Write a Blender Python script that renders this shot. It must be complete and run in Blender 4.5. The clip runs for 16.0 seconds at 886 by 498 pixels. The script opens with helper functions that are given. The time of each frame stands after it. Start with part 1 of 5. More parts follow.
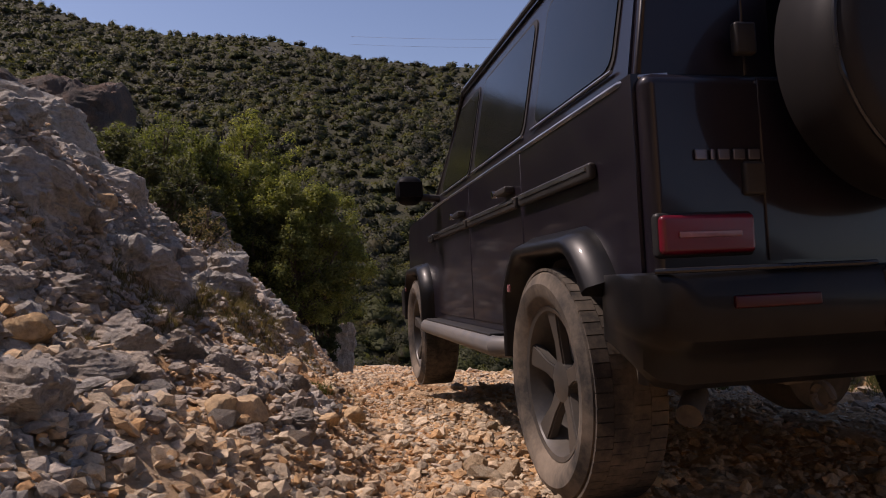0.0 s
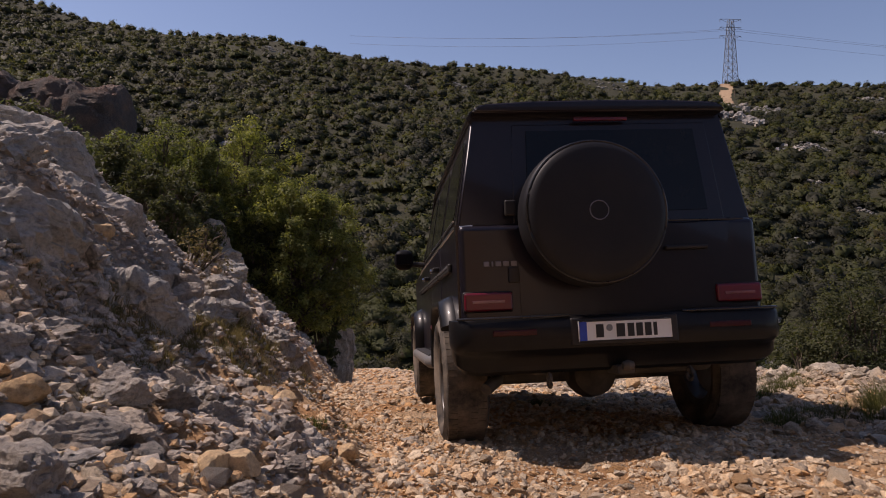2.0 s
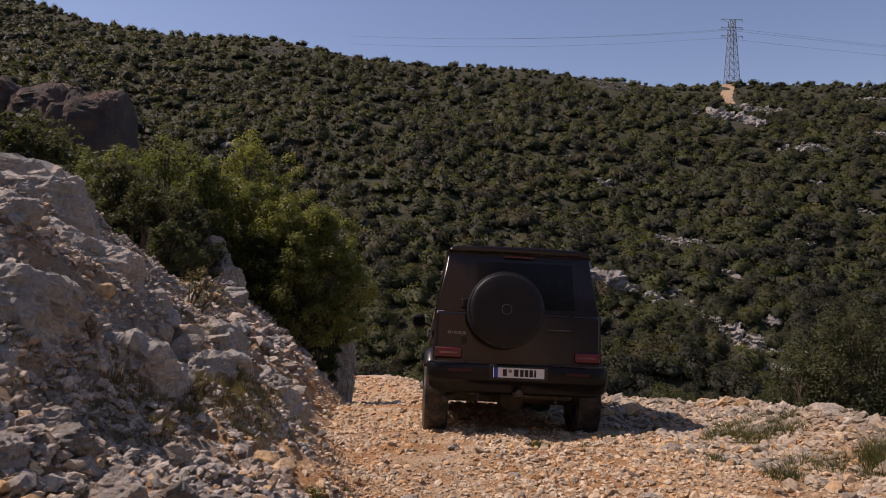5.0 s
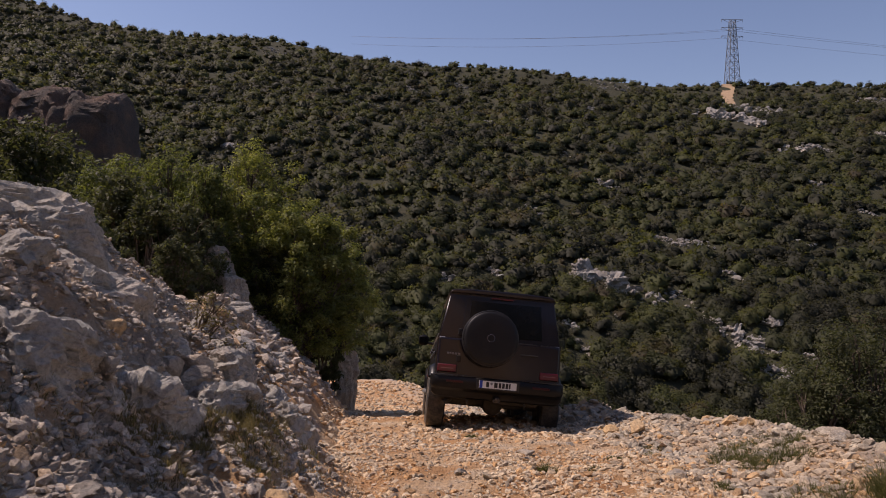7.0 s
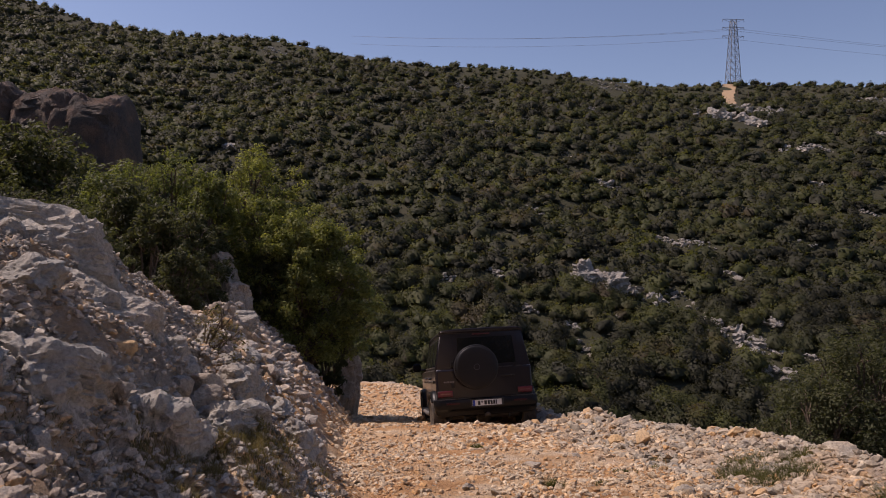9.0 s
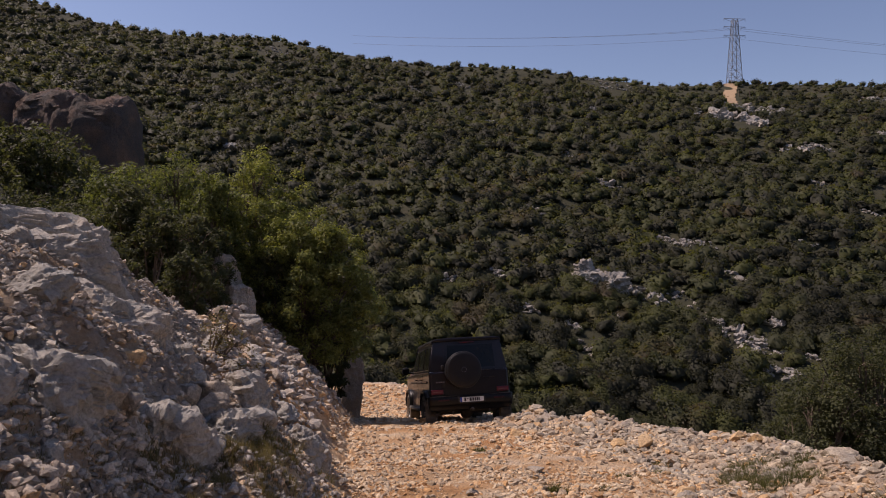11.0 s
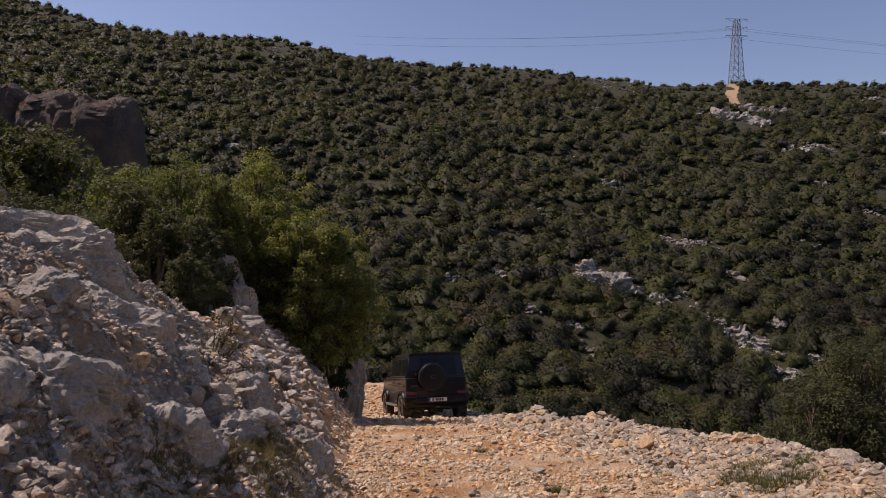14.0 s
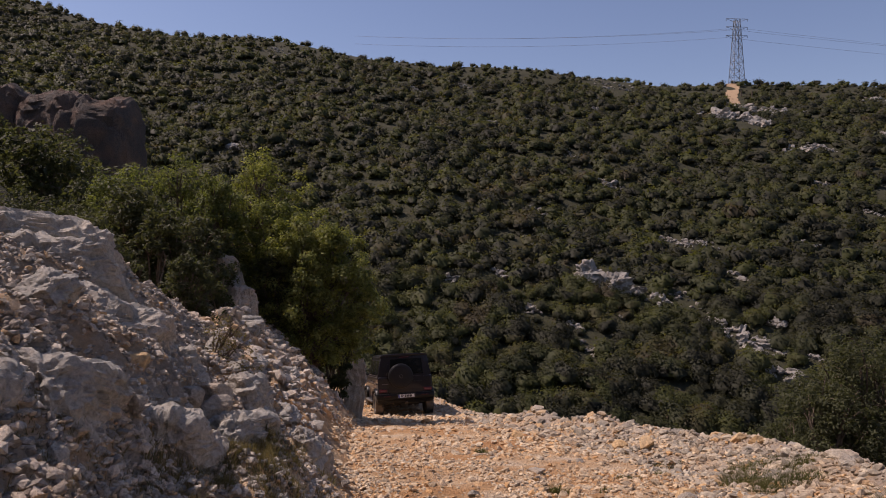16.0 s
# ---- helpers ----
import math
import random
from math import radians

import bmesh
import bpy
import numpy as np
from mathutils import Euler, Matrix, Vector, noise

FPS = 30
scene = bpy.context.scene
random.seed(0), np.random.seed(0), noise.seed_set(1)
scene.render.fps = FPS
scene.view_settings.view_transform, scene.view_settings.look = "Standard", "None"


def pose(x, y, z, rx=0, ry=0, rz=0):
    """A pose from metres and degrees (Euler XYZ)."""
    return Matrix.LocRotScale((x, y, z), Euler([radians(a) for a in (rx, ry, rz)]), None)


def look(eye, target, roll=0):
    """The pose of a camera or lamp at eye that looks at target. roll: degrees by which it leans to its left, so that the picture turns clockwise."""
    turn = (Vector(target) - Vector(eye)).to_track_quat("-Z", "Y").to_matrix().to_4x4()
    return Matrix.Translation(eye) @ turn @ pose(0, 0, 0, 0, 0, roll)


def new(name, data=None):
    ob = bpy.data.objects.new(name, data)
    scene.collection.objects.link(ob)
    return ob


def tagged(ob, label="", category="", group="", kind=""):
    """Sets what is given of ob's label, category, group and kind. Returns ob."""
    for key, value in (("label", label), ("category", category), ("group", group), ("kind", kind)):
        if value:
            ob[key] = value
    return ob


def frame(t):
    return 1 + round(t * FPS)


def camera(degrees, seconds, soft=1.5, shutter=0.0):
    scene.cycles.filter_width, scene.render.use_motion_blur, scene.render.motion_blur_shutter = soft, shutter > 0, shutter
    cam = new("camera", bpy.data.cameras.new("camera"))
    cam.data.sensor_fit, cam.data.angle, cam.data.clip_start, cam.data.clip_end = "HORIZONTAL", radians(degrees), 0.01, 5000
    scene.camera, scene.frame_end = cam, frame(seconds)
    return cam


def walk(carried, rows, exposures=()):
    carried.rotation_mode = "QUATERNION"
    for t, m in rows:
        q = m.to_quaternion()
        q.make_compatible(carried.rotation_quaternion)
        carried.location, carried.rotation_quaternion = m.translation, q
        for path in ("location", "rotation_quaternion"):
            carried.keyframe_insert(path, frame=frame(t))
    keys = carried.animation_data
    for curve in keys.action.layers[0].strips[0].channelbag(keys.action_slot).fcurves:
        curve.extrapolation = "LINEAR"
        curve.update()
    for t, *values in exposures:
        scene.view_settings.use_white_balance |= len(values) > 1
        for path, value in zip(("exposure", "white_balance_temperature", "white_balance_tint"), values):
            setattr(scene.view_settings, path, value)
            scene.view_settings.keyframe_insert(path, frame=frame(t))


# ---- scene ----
cam = camera(66.2, 16.0, soft=1.0)

PATH = [
    (0, (0.058, 0.456, 1.035), (0.063, 2.456, 1.041), 0.15),
    (0.5, (0.057, 0.462, 1.106), (0.061, 2.462, 1.109), 0.15),
    (1, (0.065, 0.451, 1.143), (0.069, 2.451, 1.147), 0.15),
    (1.5, (0.084, 0.432, 1.181), (0.087, 2.432, 1.185), 0.15),
    (2, (0.092, 0.428, 1.219), (0.095, 2.428, 1.222), 0.15),
    (2.5, (0.096, 0.437, 1.277), (0.099, 2.437, 1.279), 0.15),
    (3, (0.103, 0.443, 1.339), (0.106, 2.443, 1.341), 0.15),
    (3.5, (0.108, 0.429, 1.403), (0.111, 2.429, 1.404), 0.15),
    (4, (0.107, 0.42, 1.466), (0.108, 2.42, 1.467), 0.15),
    (6.5, (0.072, 0.418, 1.738), (0.071, 2.418, 1.739), 0.15),
    (7, (0.043, 0.404, 1.794), (0.042, 2.404, 1.794), 0.15),
    (7.5, (0.021, 0.398, 1.827), (0.019, 2.398, 1.828), 0.15),
    (8, (-0.005, 0.411, 1.858), (-0.008, 2.411, 1.857), 0.15),
    (8.5, (-0.016, 0.404, 1.894), (-0.018, 2.404, 1.892), 0.15),
    (9, (-0.017, 0.394, 1.927), (-0.02, 2.394, 1.926), 0.15),
    (11.5, (-0.051, 0.355, 1.998), (-0.057, 2.355, 1.995), 0.15),
    (12, (-0.053, 0.352, 2.001), (-0.059, 2.352, 1.998), 0.15),
    (12.5, (-0.05, 0.336, 2.004), (-0.058, 2.336, 2.002), 0.15),
    (13, (-0.053, 0.334, 2.005), (-0.062, 2.334, 2.003), 0.15),
    (13.5, (-0.051, 0.332, 2.007), (-0.061, 2.332, 2.004), 0.15),
    (14, (-0.047, 0.325, 2.011), (-0.058, 2.325, 2.009), 0.15),
    (14.5, (-0.046, 0.324, 2.012), (-0.057, 2.324, 2.01), 0.15),
    (15, (-0.045, 0.324, 2.013), (-0.057, 2.324, 2.01), 0.15),
    (15.5, (-0.044, 0.329, 2.011), (-0.055, 2.329, 2.009), 0.15),
    (16, (-0.041, 0.326, 2.014), (-0.053, 2.326, 2.012), 0.15),
]
walk(cam, [(t, look(eye, target, roll)) for t, eye, target, roll in PATH], exposures=[(0, 0.05, 6850, 29), (16, 0.05, 6850, 29)])

# ---- light: sun ahead on the left, clear sky ----
SUN_DIR = Vector((-0.55, 0.16, 0.82)).normalized()
world = bpy.data.worlds.new("sky")
scene.world = world
world.use_nodes = True
wn = world.node_tree.nodes
sky = wn.new("ShaderNodeTexSky")
sky.sky_type, sky.sun_disc = "NISHITA", False
sky.sun_elevation = math.asin(SUN_DIR.z)
sky.sun_rotation = math.atan2(SUN_DIR.x, SUN_DIR.y)
sky.air_density, sky.dust_density, sky.ozone_density, sky.altitude = 1.0, 0.6, 2.0, 300
world.node_tree.links.new(sky.outputs["Color"], wn["Background"].inputs["Color"])
wn["Background"].inputs["Strength"].default_value = 0.1
sun = new("sun", bpy.data.lights.new("sun", "SUN"))
sun.data.energy, sun.data.angle, sun.data.color = 4.4, radians(0.55), (1.0, 0.93, 0.82)
sun.matrix_world = look(SUN_DIR * 100, (0, 0, 0))


# ---- materials ----
def shader(name):
    m = bpy.data.materials.new(name)
    m.use_nodes = True
    return m, m.node_tree.nodes, m.node_tree.links, m.node_tree.nodes["Principled BSDF"]


def ramp(nodes, stops):
    r = nodes.new("ShaderNodeValToRGB")
    e = r.color_ramp.elements
    while len(e) < len(stops):
        e.new(0.5)
    for el, (p, c) in zip(e, stops):
        el.position, el.color = p, (*c, 1)
    return r


def noisy(nodes, links, scale, detail=6, rough=0.6, coord="Object"):
    tc = nodes.new("ShaderNodeTexCoord")
    n = nodes.new("ShaderNodeTexNoise")
    n.inputs["Scale"].default_value, n.inputs["Detail"].default_value, n.inputs["Roughness"].default_value = scale, detail, rough
    links.new(tc.outputs[coord], n.inputs["Vector"])
    return n


def bump(nodes, links, source, bsdf, strength, distance):
    b = nodes.new("ShaderNodeBump")
    b.inputs["Strength"].default_value, b.inputs["Distance"].default_value = strength, distance
    links.new(source, b.inputs["Height"])
    links.new(b.outputs["Normal"], bsdf.inputs["Normal"])


def mix(nodes, links, fac, a, b, mode="MIX"):
    m = nodes.new("ShaderNodeMix")
    m.data_type, m.blend_type = "RGBA", mode
    for sock, v in ((m.inputs[0], fac), (m.inputs[6], a), (m.inputs[7], b)):
        if isinstance(v, bpy.types.NodeSocket):
            links.new(v, sock)
        elif isinstance(v, tuple):
            sock.default_value = (*v, 1)
        else:
            sock.default_value = v
    return m.outputs[2]


def stone_mat(name, stops, random_from, tint=(0.42, 0.24, 0.11), tint_amount=0.5, scale=1.0, relief=0.02, cracks=0.0):
    """Weathered limestone: colour by piece, dust and lichen at two scales, pitted relief."""
    m, n, l, p = shader(name)
    if random_from == "island":
        rnd = n.new("ShaderNodeNewGeometry").outputs["Random Per Island"]
    elif random_from == "object":
        rnd = n.new("ShaderNodeObjectInfo").outputs["Random"]
    else:
        rnd = noisy(n, l, 0.9 * scale, 3).outputs["Fac"]
    base = ramp(n, stops)
    l.new(rnd, base.inputs["Fac"])
    big = noisy(n, l, 2.2 * scale, 8, 0.65)
    bigr = ramp(n, [(0.42, (0, 0, 0)), (0.66, (tint_amount,) * 3)])
    l.new(big.outputs["Fac"], bigr.inputs["Fac"])
    c = mix(n, l, bigr.outputs["Color"], base.outputs["Color"], tint)
    fine = noisy(n, l, 38 * scale, 10, 0.72)
    finer = ramp(n, [(0.32, (0.52, 0.51, 0.50)), (0.5, (1.03, 1.04, 1.0)), (0.66, (1.34, 1.34, 1.26))])
    l.new(fine.outputs["Fac"], finer.inputs["Fac"])
    c = mix(n, l, 0.9, c, finer.outputs["Color"], "MULTIPLY")
    seam = None
    if cracks:
        # joints that split the rock into blocks, warped by noise
        tc = n.new("ShaderNodeTexCoord")
        warp = n.new("ShaderNodeMix")
        warp.data_type = "RGBA"
        warp.inputs[0].default_value = 0.12
        l.new(tc.outputs["Object"], warp.inputs[6])
        l.new(noisy(n, l, 3.0 * scale, 6).outputs["Color"], warp.inputs[7])
        vo = n.new("ShaderNodeTexVoronoi")
        vo.feature = "DISTANCE_TO_EDGE"
        vo.inputs["Scale"].default_value = cracks
        l.new(warp.outputs[2], vo.inputs["Vector"])
        seam = ramp(n, [(0.0, (0.0, 0.0, 0.0)), (0.05, (1, 1, 1))])
        l.new(vo.outputs["Distance"], seam.inputs["Fac"])
        dark = ramp(n, [(0.0, (0.45, 0.42, 0.4)), (1.0, (1, 1, 1))])
        l.new(seam.outputs["Color"], dark.inputs["Fac"])
        c = mix(n, l, 0.8, c, dark.outputs["Color"], "MULTIPLY")
    l.new(c, p.inputs["Base Color"])
    p.inputs["Roughness"].default_value = 0.93
    p.inputs["Specular IOR Level"].default_value = 0.25
    add = n.new("ShaderNodeMath")
    add.operation = "ADD"
    l.new(noisy(n, l, 7 * scale, 10, 0.7).outputs["Fac"], add.inputs[0])
    l.new(fine.outputs["Fac"], add.inputs[1])
    total = add.outputs[0]
    if seam:
        more = n.new("ShaderNodeMath")
        more.operation = "MULTIPLY_ADD"
        l.new(seam.outputs["Color"], more.inputs[0])
        more.inputs[1].default_value = 0.5
        l.new(total, more.inputs[2])
        total = more.outputs[0]
    bump(n, l, total, p, 1.0, relief)
    return m


LIME = [(0.0, (0.20, 0.185, 0.172)), (0.35, (0.36, 0.328, 0.298)), (0.65, (0.52, 0.465, 0.415)), (0.88, (0.60, 0.505, 0.415)), (1.0, (0.58, 0.37, 0.20))]
TAN = [(0.0, (0.31, 0.25, 0.19)), (0.3, (0.49, 0.395, 0.29)), (0.55, (0.64, 0.515, 0.375)), (0.78, (0.59, 0.42, 0.265)), (1.0, (0.52, 0.30, 0.14))]
M_ROCK = stone_mat("limestone", [(k, tuple(c * 0.76 * w for c, w in zip(col, (0.96, 1, 1.02)))) for k, col in LIME[:4]], "noise", tint_amount=0.16, relief=0.016)
M_TANROCK = stone_mat("tan_limestone", [(0, (0.40, 0.30, 0.21)), (0.6, (0.58, 0.46, 0.34)), (1, (0.62, 0.54, 0.45))], "noise", tint_amount=0.6, relief=0.03)
M_BOULDER = stone_mat("boulder_stone", [(k, tuple(c * 0.82 for c in col)) for k, col in LIME[:4]], "object", tint_amount=0.35, relief=0.035)
M_ORANGE = stone_mat("ochre_stone", [(0, (0.46, 0.31, 0.17)), (1, (0.55, 0.40, 0.25))], "object", relief=0.015)
M_GRAVEL = stone_mat("pale_gravel", TAN, "island", tint_amount=0.35, relief=0.015)
M_PALE = stone_mat("verge_rock", [(0, (0.28, 0.25, 0.215)), (0.6, (0.38, 0.335, 0.285)), (1, (0.48, 0.39, 0.29))], "object", tint_amount=0.3, relief=0.025)
M_PIECE = stone_mat("pale_stone", TAN, "object", tint_amount=0.35, relief=0.02)
M_CHIP = stone_mat("ochre_chip", [(0, (0.36, 0.20, 0.10)), (0.4, (0.50, 0.29, 0.14)), (0.75, (0.56, 0.38, 0.22)), (1, (0.52, 0.45, 0.38))], "island", tint_amount=0.3, relief=0.01)
M_VERGE = stone_mat("verge_stone", [(0, (0.20, 0.175, 0.145)), (0.5, (0.32, 0.28, 0.23)), (0.85, (0.42, 0.36, 0.285)), (1, (0.43, 0.27, 0.14))], "island", tint_amount=0.3, relief=0.008)
M_TALUS = stone_mat("grey_gravel", [(k, tuple(c * 0.96 for c in col)) for k, col in LIME], "island", tint_amount=0.3, relief=0.02)
M_HILLTRACK = stone_mat("hill_dirt", [(0, (0.32, 0.22, 0.14)), (1, (0.42, 0.31, 0.21))], "noise", relief=0.01)
# limestone darkened in its colour for the shade on the cliff's faces
M_CLIFF = stone_mat("shaded_cliff", [(0, (0.085, 0.072, 0.066)), (1, (0.165, 0.138, 0.125))], "noise", tint=(0.34, 0.19, 0.12), tint_amount=0.5, scale=0.4, relief=0.2)
M_CRAG = stone_mat("pale_crag", [(0, (0.19, 0.18, 0.17)), (1, (0.42, 0.395, 0.37))], "noise", tint=(0.3, 0.22, 0.15), tint_amount=0.4, scale=0.3, relief=0.15)


def ground_mat():
    """Soil: ochre on the track, grey rubble on the bank, brown-green scrub soil on the hills."""
    m, n, l, p = shader("ground")
    at = n.new("ShaderNodeAttribute")
    at.attribute_name = "zone"
    sep = n.new("ShaderNodeSeparateColor")
    l.new(at.outputs["Color"], sep.inputs["Color"])
    a = ramp(n, [(0.32, (0.40, 0.195, 0.08)), (0.46, (0.52, 0.31, 0.155)), (0.58, (0.60, 0.43, 0.27)), (0.7, (0.66, 0.54, 0.41))])
    l.new(noisy(n, l, 1.3, 8, 0.62).outputs["Fac"], a.inputs["Fac"])
    b = ramp(n, [(0.3, (0.27, 0.225, 0.185)), (0.45, (0.42, 0.36, 0.30)), (0.57, (0.50, 0.35, 0.22)), (0.72, (0.60, 0.53, 0.46))])
    l.new(noisy(n, l, 2.1, 10, 0.66).outputs["Fac"], b.inputs["Fac"])
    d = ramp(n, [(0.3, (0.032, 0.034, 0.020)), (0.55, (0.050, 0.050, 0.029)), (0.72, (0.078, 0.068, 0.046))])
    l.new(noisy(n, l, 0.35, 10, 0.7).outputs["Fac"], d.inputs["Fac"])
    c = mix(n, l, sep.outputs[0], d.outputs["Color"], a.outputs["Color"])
    c = mix(n, l, sep.outputs[1], c, b.outputs["Color"])
    speck = ramp(n, [(0.3, (0.6, 0.58, 0.56)), (0.65, (1.15, 1.13, 1.1))])
    f = noisy(n, l, 45, 8, 0.75)
    l.new(f.outputs["Fac"], speck.inputs["Fac"])
    c = mix(n, l, 0.85, c, speck.outputs["Color"], "MULTIPLY")
    l.new(c, p.inputs["Base Color"])
    p.inputs["Roughness"].default_value = 0.95
    p.inputs["Specular IOR Level"].default_value = 0.2
    bump(n, l, f.outputs["Fac"], p, 1.0, 0.045)
    return m


def leaf_mat(name, stops, light, patch=0.25, single=0.35, cells=0.0, relief=0.0, through_leaf=0.45):
    """Leaves: colour by leaf and by patch, and light that shines through."""
    m, n, l, p = shader(name)
    r = ramp(n, stops)
    pn = noisy(n, l, patch, 4, 0.6)
    geo = n.new("ShaderNodeNewGeometry")
    ma = n.new("ShaderNodeMath")
    ma.operation = "MULTIPLY_ADD"
    l.new(geo.outputs["Random Per Island"], ma.inputs[0])
    ma.inputs[1].default_value = single
    l.new(pn.outputs["Fac"], ma.inputs[2])
    if cells:
        tc = n.new("ShaderNodeTexCoord")
        vo = n.new("ShaderNodeTexVoronoi")
        vo.inputs["Scale"].default_value = cells
        l.new(tc.outputs["Object"], vo.inputs["Vector"])
        sp = n.new("ShaderNodeSeparateColor")
        l.new(vo.outputs["Color"], sp.inputs["Color"])
        mb = n.new("ShaderNodeMath")
        mb.operation = "MULTIPLY_ADD"
        l.new(sp.outputs[0], mb.inputs[0])
        mb.inputs[1].default_value = 0.85
        l.new(ma.outputs[0], mb.inputs[2])
        mc = n.new("ShaderNodeMath")
        mc.operation = "SUBTRACT"
        mc.inputs[1].default_value = 0.26
        l.new(mb.outputs[0], mc.inputs[0])
        ma = mc
    sub = n.new("ShaderNodeMath")
    sub.operation = "SUBTRACT"
    sub.inputs[1].default_value = 0.18
    l.new(ma.outputs[0], sub.inputs[0])
    l.new(sub.outputs[0], r.inputs["Fac"])
    l.new(r.outputs["Color"], p.inputs["Base Color"])
    p.inputs["Roughness"].default_value = 0.65
    p.inputs["Specular IOR Level"].default_value = 0.25
    if relief:
        fine = noisy(n, l, 4.5, 6, 0.7)
        bump(n, l, fine.outputs["Fac"], p, 1.0, relief)
    tr = n.new("ShaderNodeBsdfTranslucent")
    l.new(mix(n, l, 1.0, r.outputs["Color"], light, "MULTIPLY"), tr.inputs["Color"])
    ms = n.new("ShaderNodeMixShader")
    ms.inputs[0].default_value = through_leaf
    l.new(p.outputs[0], ms.inputs[1])
    l.new(tr.outputs[0], ms.inputs[2])
    l.new(ms.outputs[0], n["Material Output"].inputs["Surface"])
    return m


M_GROUND = ground_mat()
M_SCRUB = leaf_mat("scrub_leaves", [(0.2, (0.042, 0.043, 0.028)), (0.42, (0.052, 0.055, 0.030)), (0.6, (0.062, 0.069, 0.030)), (0.8, (0.086, 0.094, 0.032)), (1.0, (0.080, 0.066, 0.040))], (1.3, 1.25, 0.7), 0.1, 0.06, 0.24, relief=0.0, through_leaf=0.5)
M_LEAF = leaf_mat("fresh_leaves", [(0.25, (0.056, 0.070, 0.029)), (0.5, (0.108, 0.126, 0.046)), (0.8, (0.195, 0.212, 0.078))], (1.5, 1.5, 0.65), 1.2)
# brighter copy of the fresh leaves, their sunlit look put into the colour
M_SUNLITLEAF = leaf_mat("sunlit_leaves", [(0.25, (0.085, 0.098, 0.035)), (0.5, (0.165, 0.180, 0.058)), (0.8, (0.285, 0.295, 0.098))], (1.5, 1.5, 0.65), 1.2)
M_DARKLEAF = leaf_mat("dark_leaves", [(0.25, (0.042, 0.047, 0.025)), (0.5, (0.066, 0.072, 0.034)), (0.8, (0.10, 0.102, 0.046))], (1.3, 1.35, 0.7), 1.2)
M_GREENGRASS = leaf_mat("green_grass", [(0.25, (0.05, 0.055, 0.02)), (0.5, (0.095, 0.10, 0.035)), (0.8, (0.16, 0.15, 0.06))], (1.2, 1.25, 0.7), 2.0)
M_DRY = leaf_mat("dry_grass", [(0.25, (0.10, 0.092, 0.036)), (0.5, (0.165, 0.138, 0.06)), (0.8, (0.25, 0.205, 0.10))], (1.2, 1.1, 0.8), 2.0)


def plain(name, colour, rough, metal=0.0, vary=0.25, scale=6.0, coat=0.0, relief=0.0):
    """A made surface with faint dirt."""
    m, n, l, p = shader(name)
    t = noisy(n, l, scale, 8, 0.65)
    r = ramp(n, [(0.35, tuple(c * (1 - vary) for c in colour)), (0.65, tuple(c * (1 + vary) for c in colour))])
    l.new(t.outputs["Fac"], r.inputs["Fac"])
    l.new(r.outputs["Color"], p.inputs["Base Color"])
    rr = ramp(n, [(0.35, (rough,) * 3), (0.7, (min(1, rough * 1.35 + 0.02),) * 3)])
    l.new(t.outputs["Fac"], rr.inputs["Fac"])
    l.new(rr.outputs["Color"], p.inputs["Roughness"])
    p.inputs["Metallic"].default_value = metal
    p.inputs["Coat Weight"].default_value = coat
    p.inputs["Coat Roughness"].default_value = 0.075
    if relief:
        bump(n, l, noisy(n, l, scale * 12, 6).outputs["Fac"], p, 0.5, relief)
    return m


def dusty(name, colour, rough, dust, amount, coat=0.0, spec=0.3):
    """Paint or rubber with pale road dust lying in blotches."""
    m, n, l, p = shader(name)
    t = noisy(n, l, 3.0, 10, 0.7)
    r = ramp(n, [(0.38, (0, 0, 0)), (0.72, (amount,) * 3)])
    l.new(t.outputs["Fac"], r.inputs["Fac"])
    l.new(mix(n, l, r.outputs["Color"], colour, dust), p.inputs["Base Color"])
    rr = ramp(n, [(0.38, (rough,) * 3), (0.75, (min(1, rough + 0.35 * amount + 0.05),) * 3)])
    l.new(t.outputs["Fac"], rr.inputs["Fac"])
    l.new(rr.outputs["Color"], p.inputs["Roughness"])
    p.inputs["Specular IOR Level"].default_value = spec
    p.inputs["Coat Weight"].default_value = coat
    p.inputs["Coat Roughness"].default_value = 0.06
    return m


DUST = (0.30, 0.24, 0.18)
M_PAINT = dusty("dark_paint", (0.0095, 0.0075, 0.0125), 0.3, DUST, 0.02, 0.42, 0.22)
M_CASE = dusty("mirror_case", (0.006, 0.006, 0.008), 0.55, DUST, 0.0, 0.0, 0.08)
M_SILL = dusty("dusty_paint", (0.006, 0.006, 0.007), 0.36, DUST, 0.03, 0.12, 0.15)
M_BLACK = dusty("black_plastic", (0.014, 0.014, 0.015), 0.5, DUST, 0.10)
M_COVER = dusty("cover_paint", (0.0105, 0.0105, 0.0125), 0.45, DUST, 0.03, 0.0, 0.22)
M_RUBBER = dusty("tyre_rubber", (0.022, 0.021, 0.020), 0.85, DUST, 0.75)
M_RIM = dusty("dark_rim", (0.035, 0.034, 0.033), 0.35, DUST, 0.22)
M_GLASS = dusty("tinted_glass", (0.004, 0.005, 0.006), 0.1, DUST, 0.02, 0.0, 0.28)
M_CHROME = plain("chrome", (0.62, 0.62, 0.63), 0.16, 1.0, 0.08)
M_TRIM = plain("satin_trim", (0.42, 0.42, 0.43), 0.28, 1.0, 0.15)
M_STEP = dusty("step_metal", (0.11, 0.11, 0.11), 0.42, DUST, 0.4)
M_DARKTRIM = plain("dark_trim", (0.05, 0.05, 0.052), 0.25, 0.8, 0.15)
M_RED = plain("red_lens", (0.12, 0.003, 0.012), 0.3, coat=0.25, vary=0.15)
M_DIMRED = dusty("dim_red_lens", (0.045, 0.004, 0.006), 0.3, DUST, 0.03)
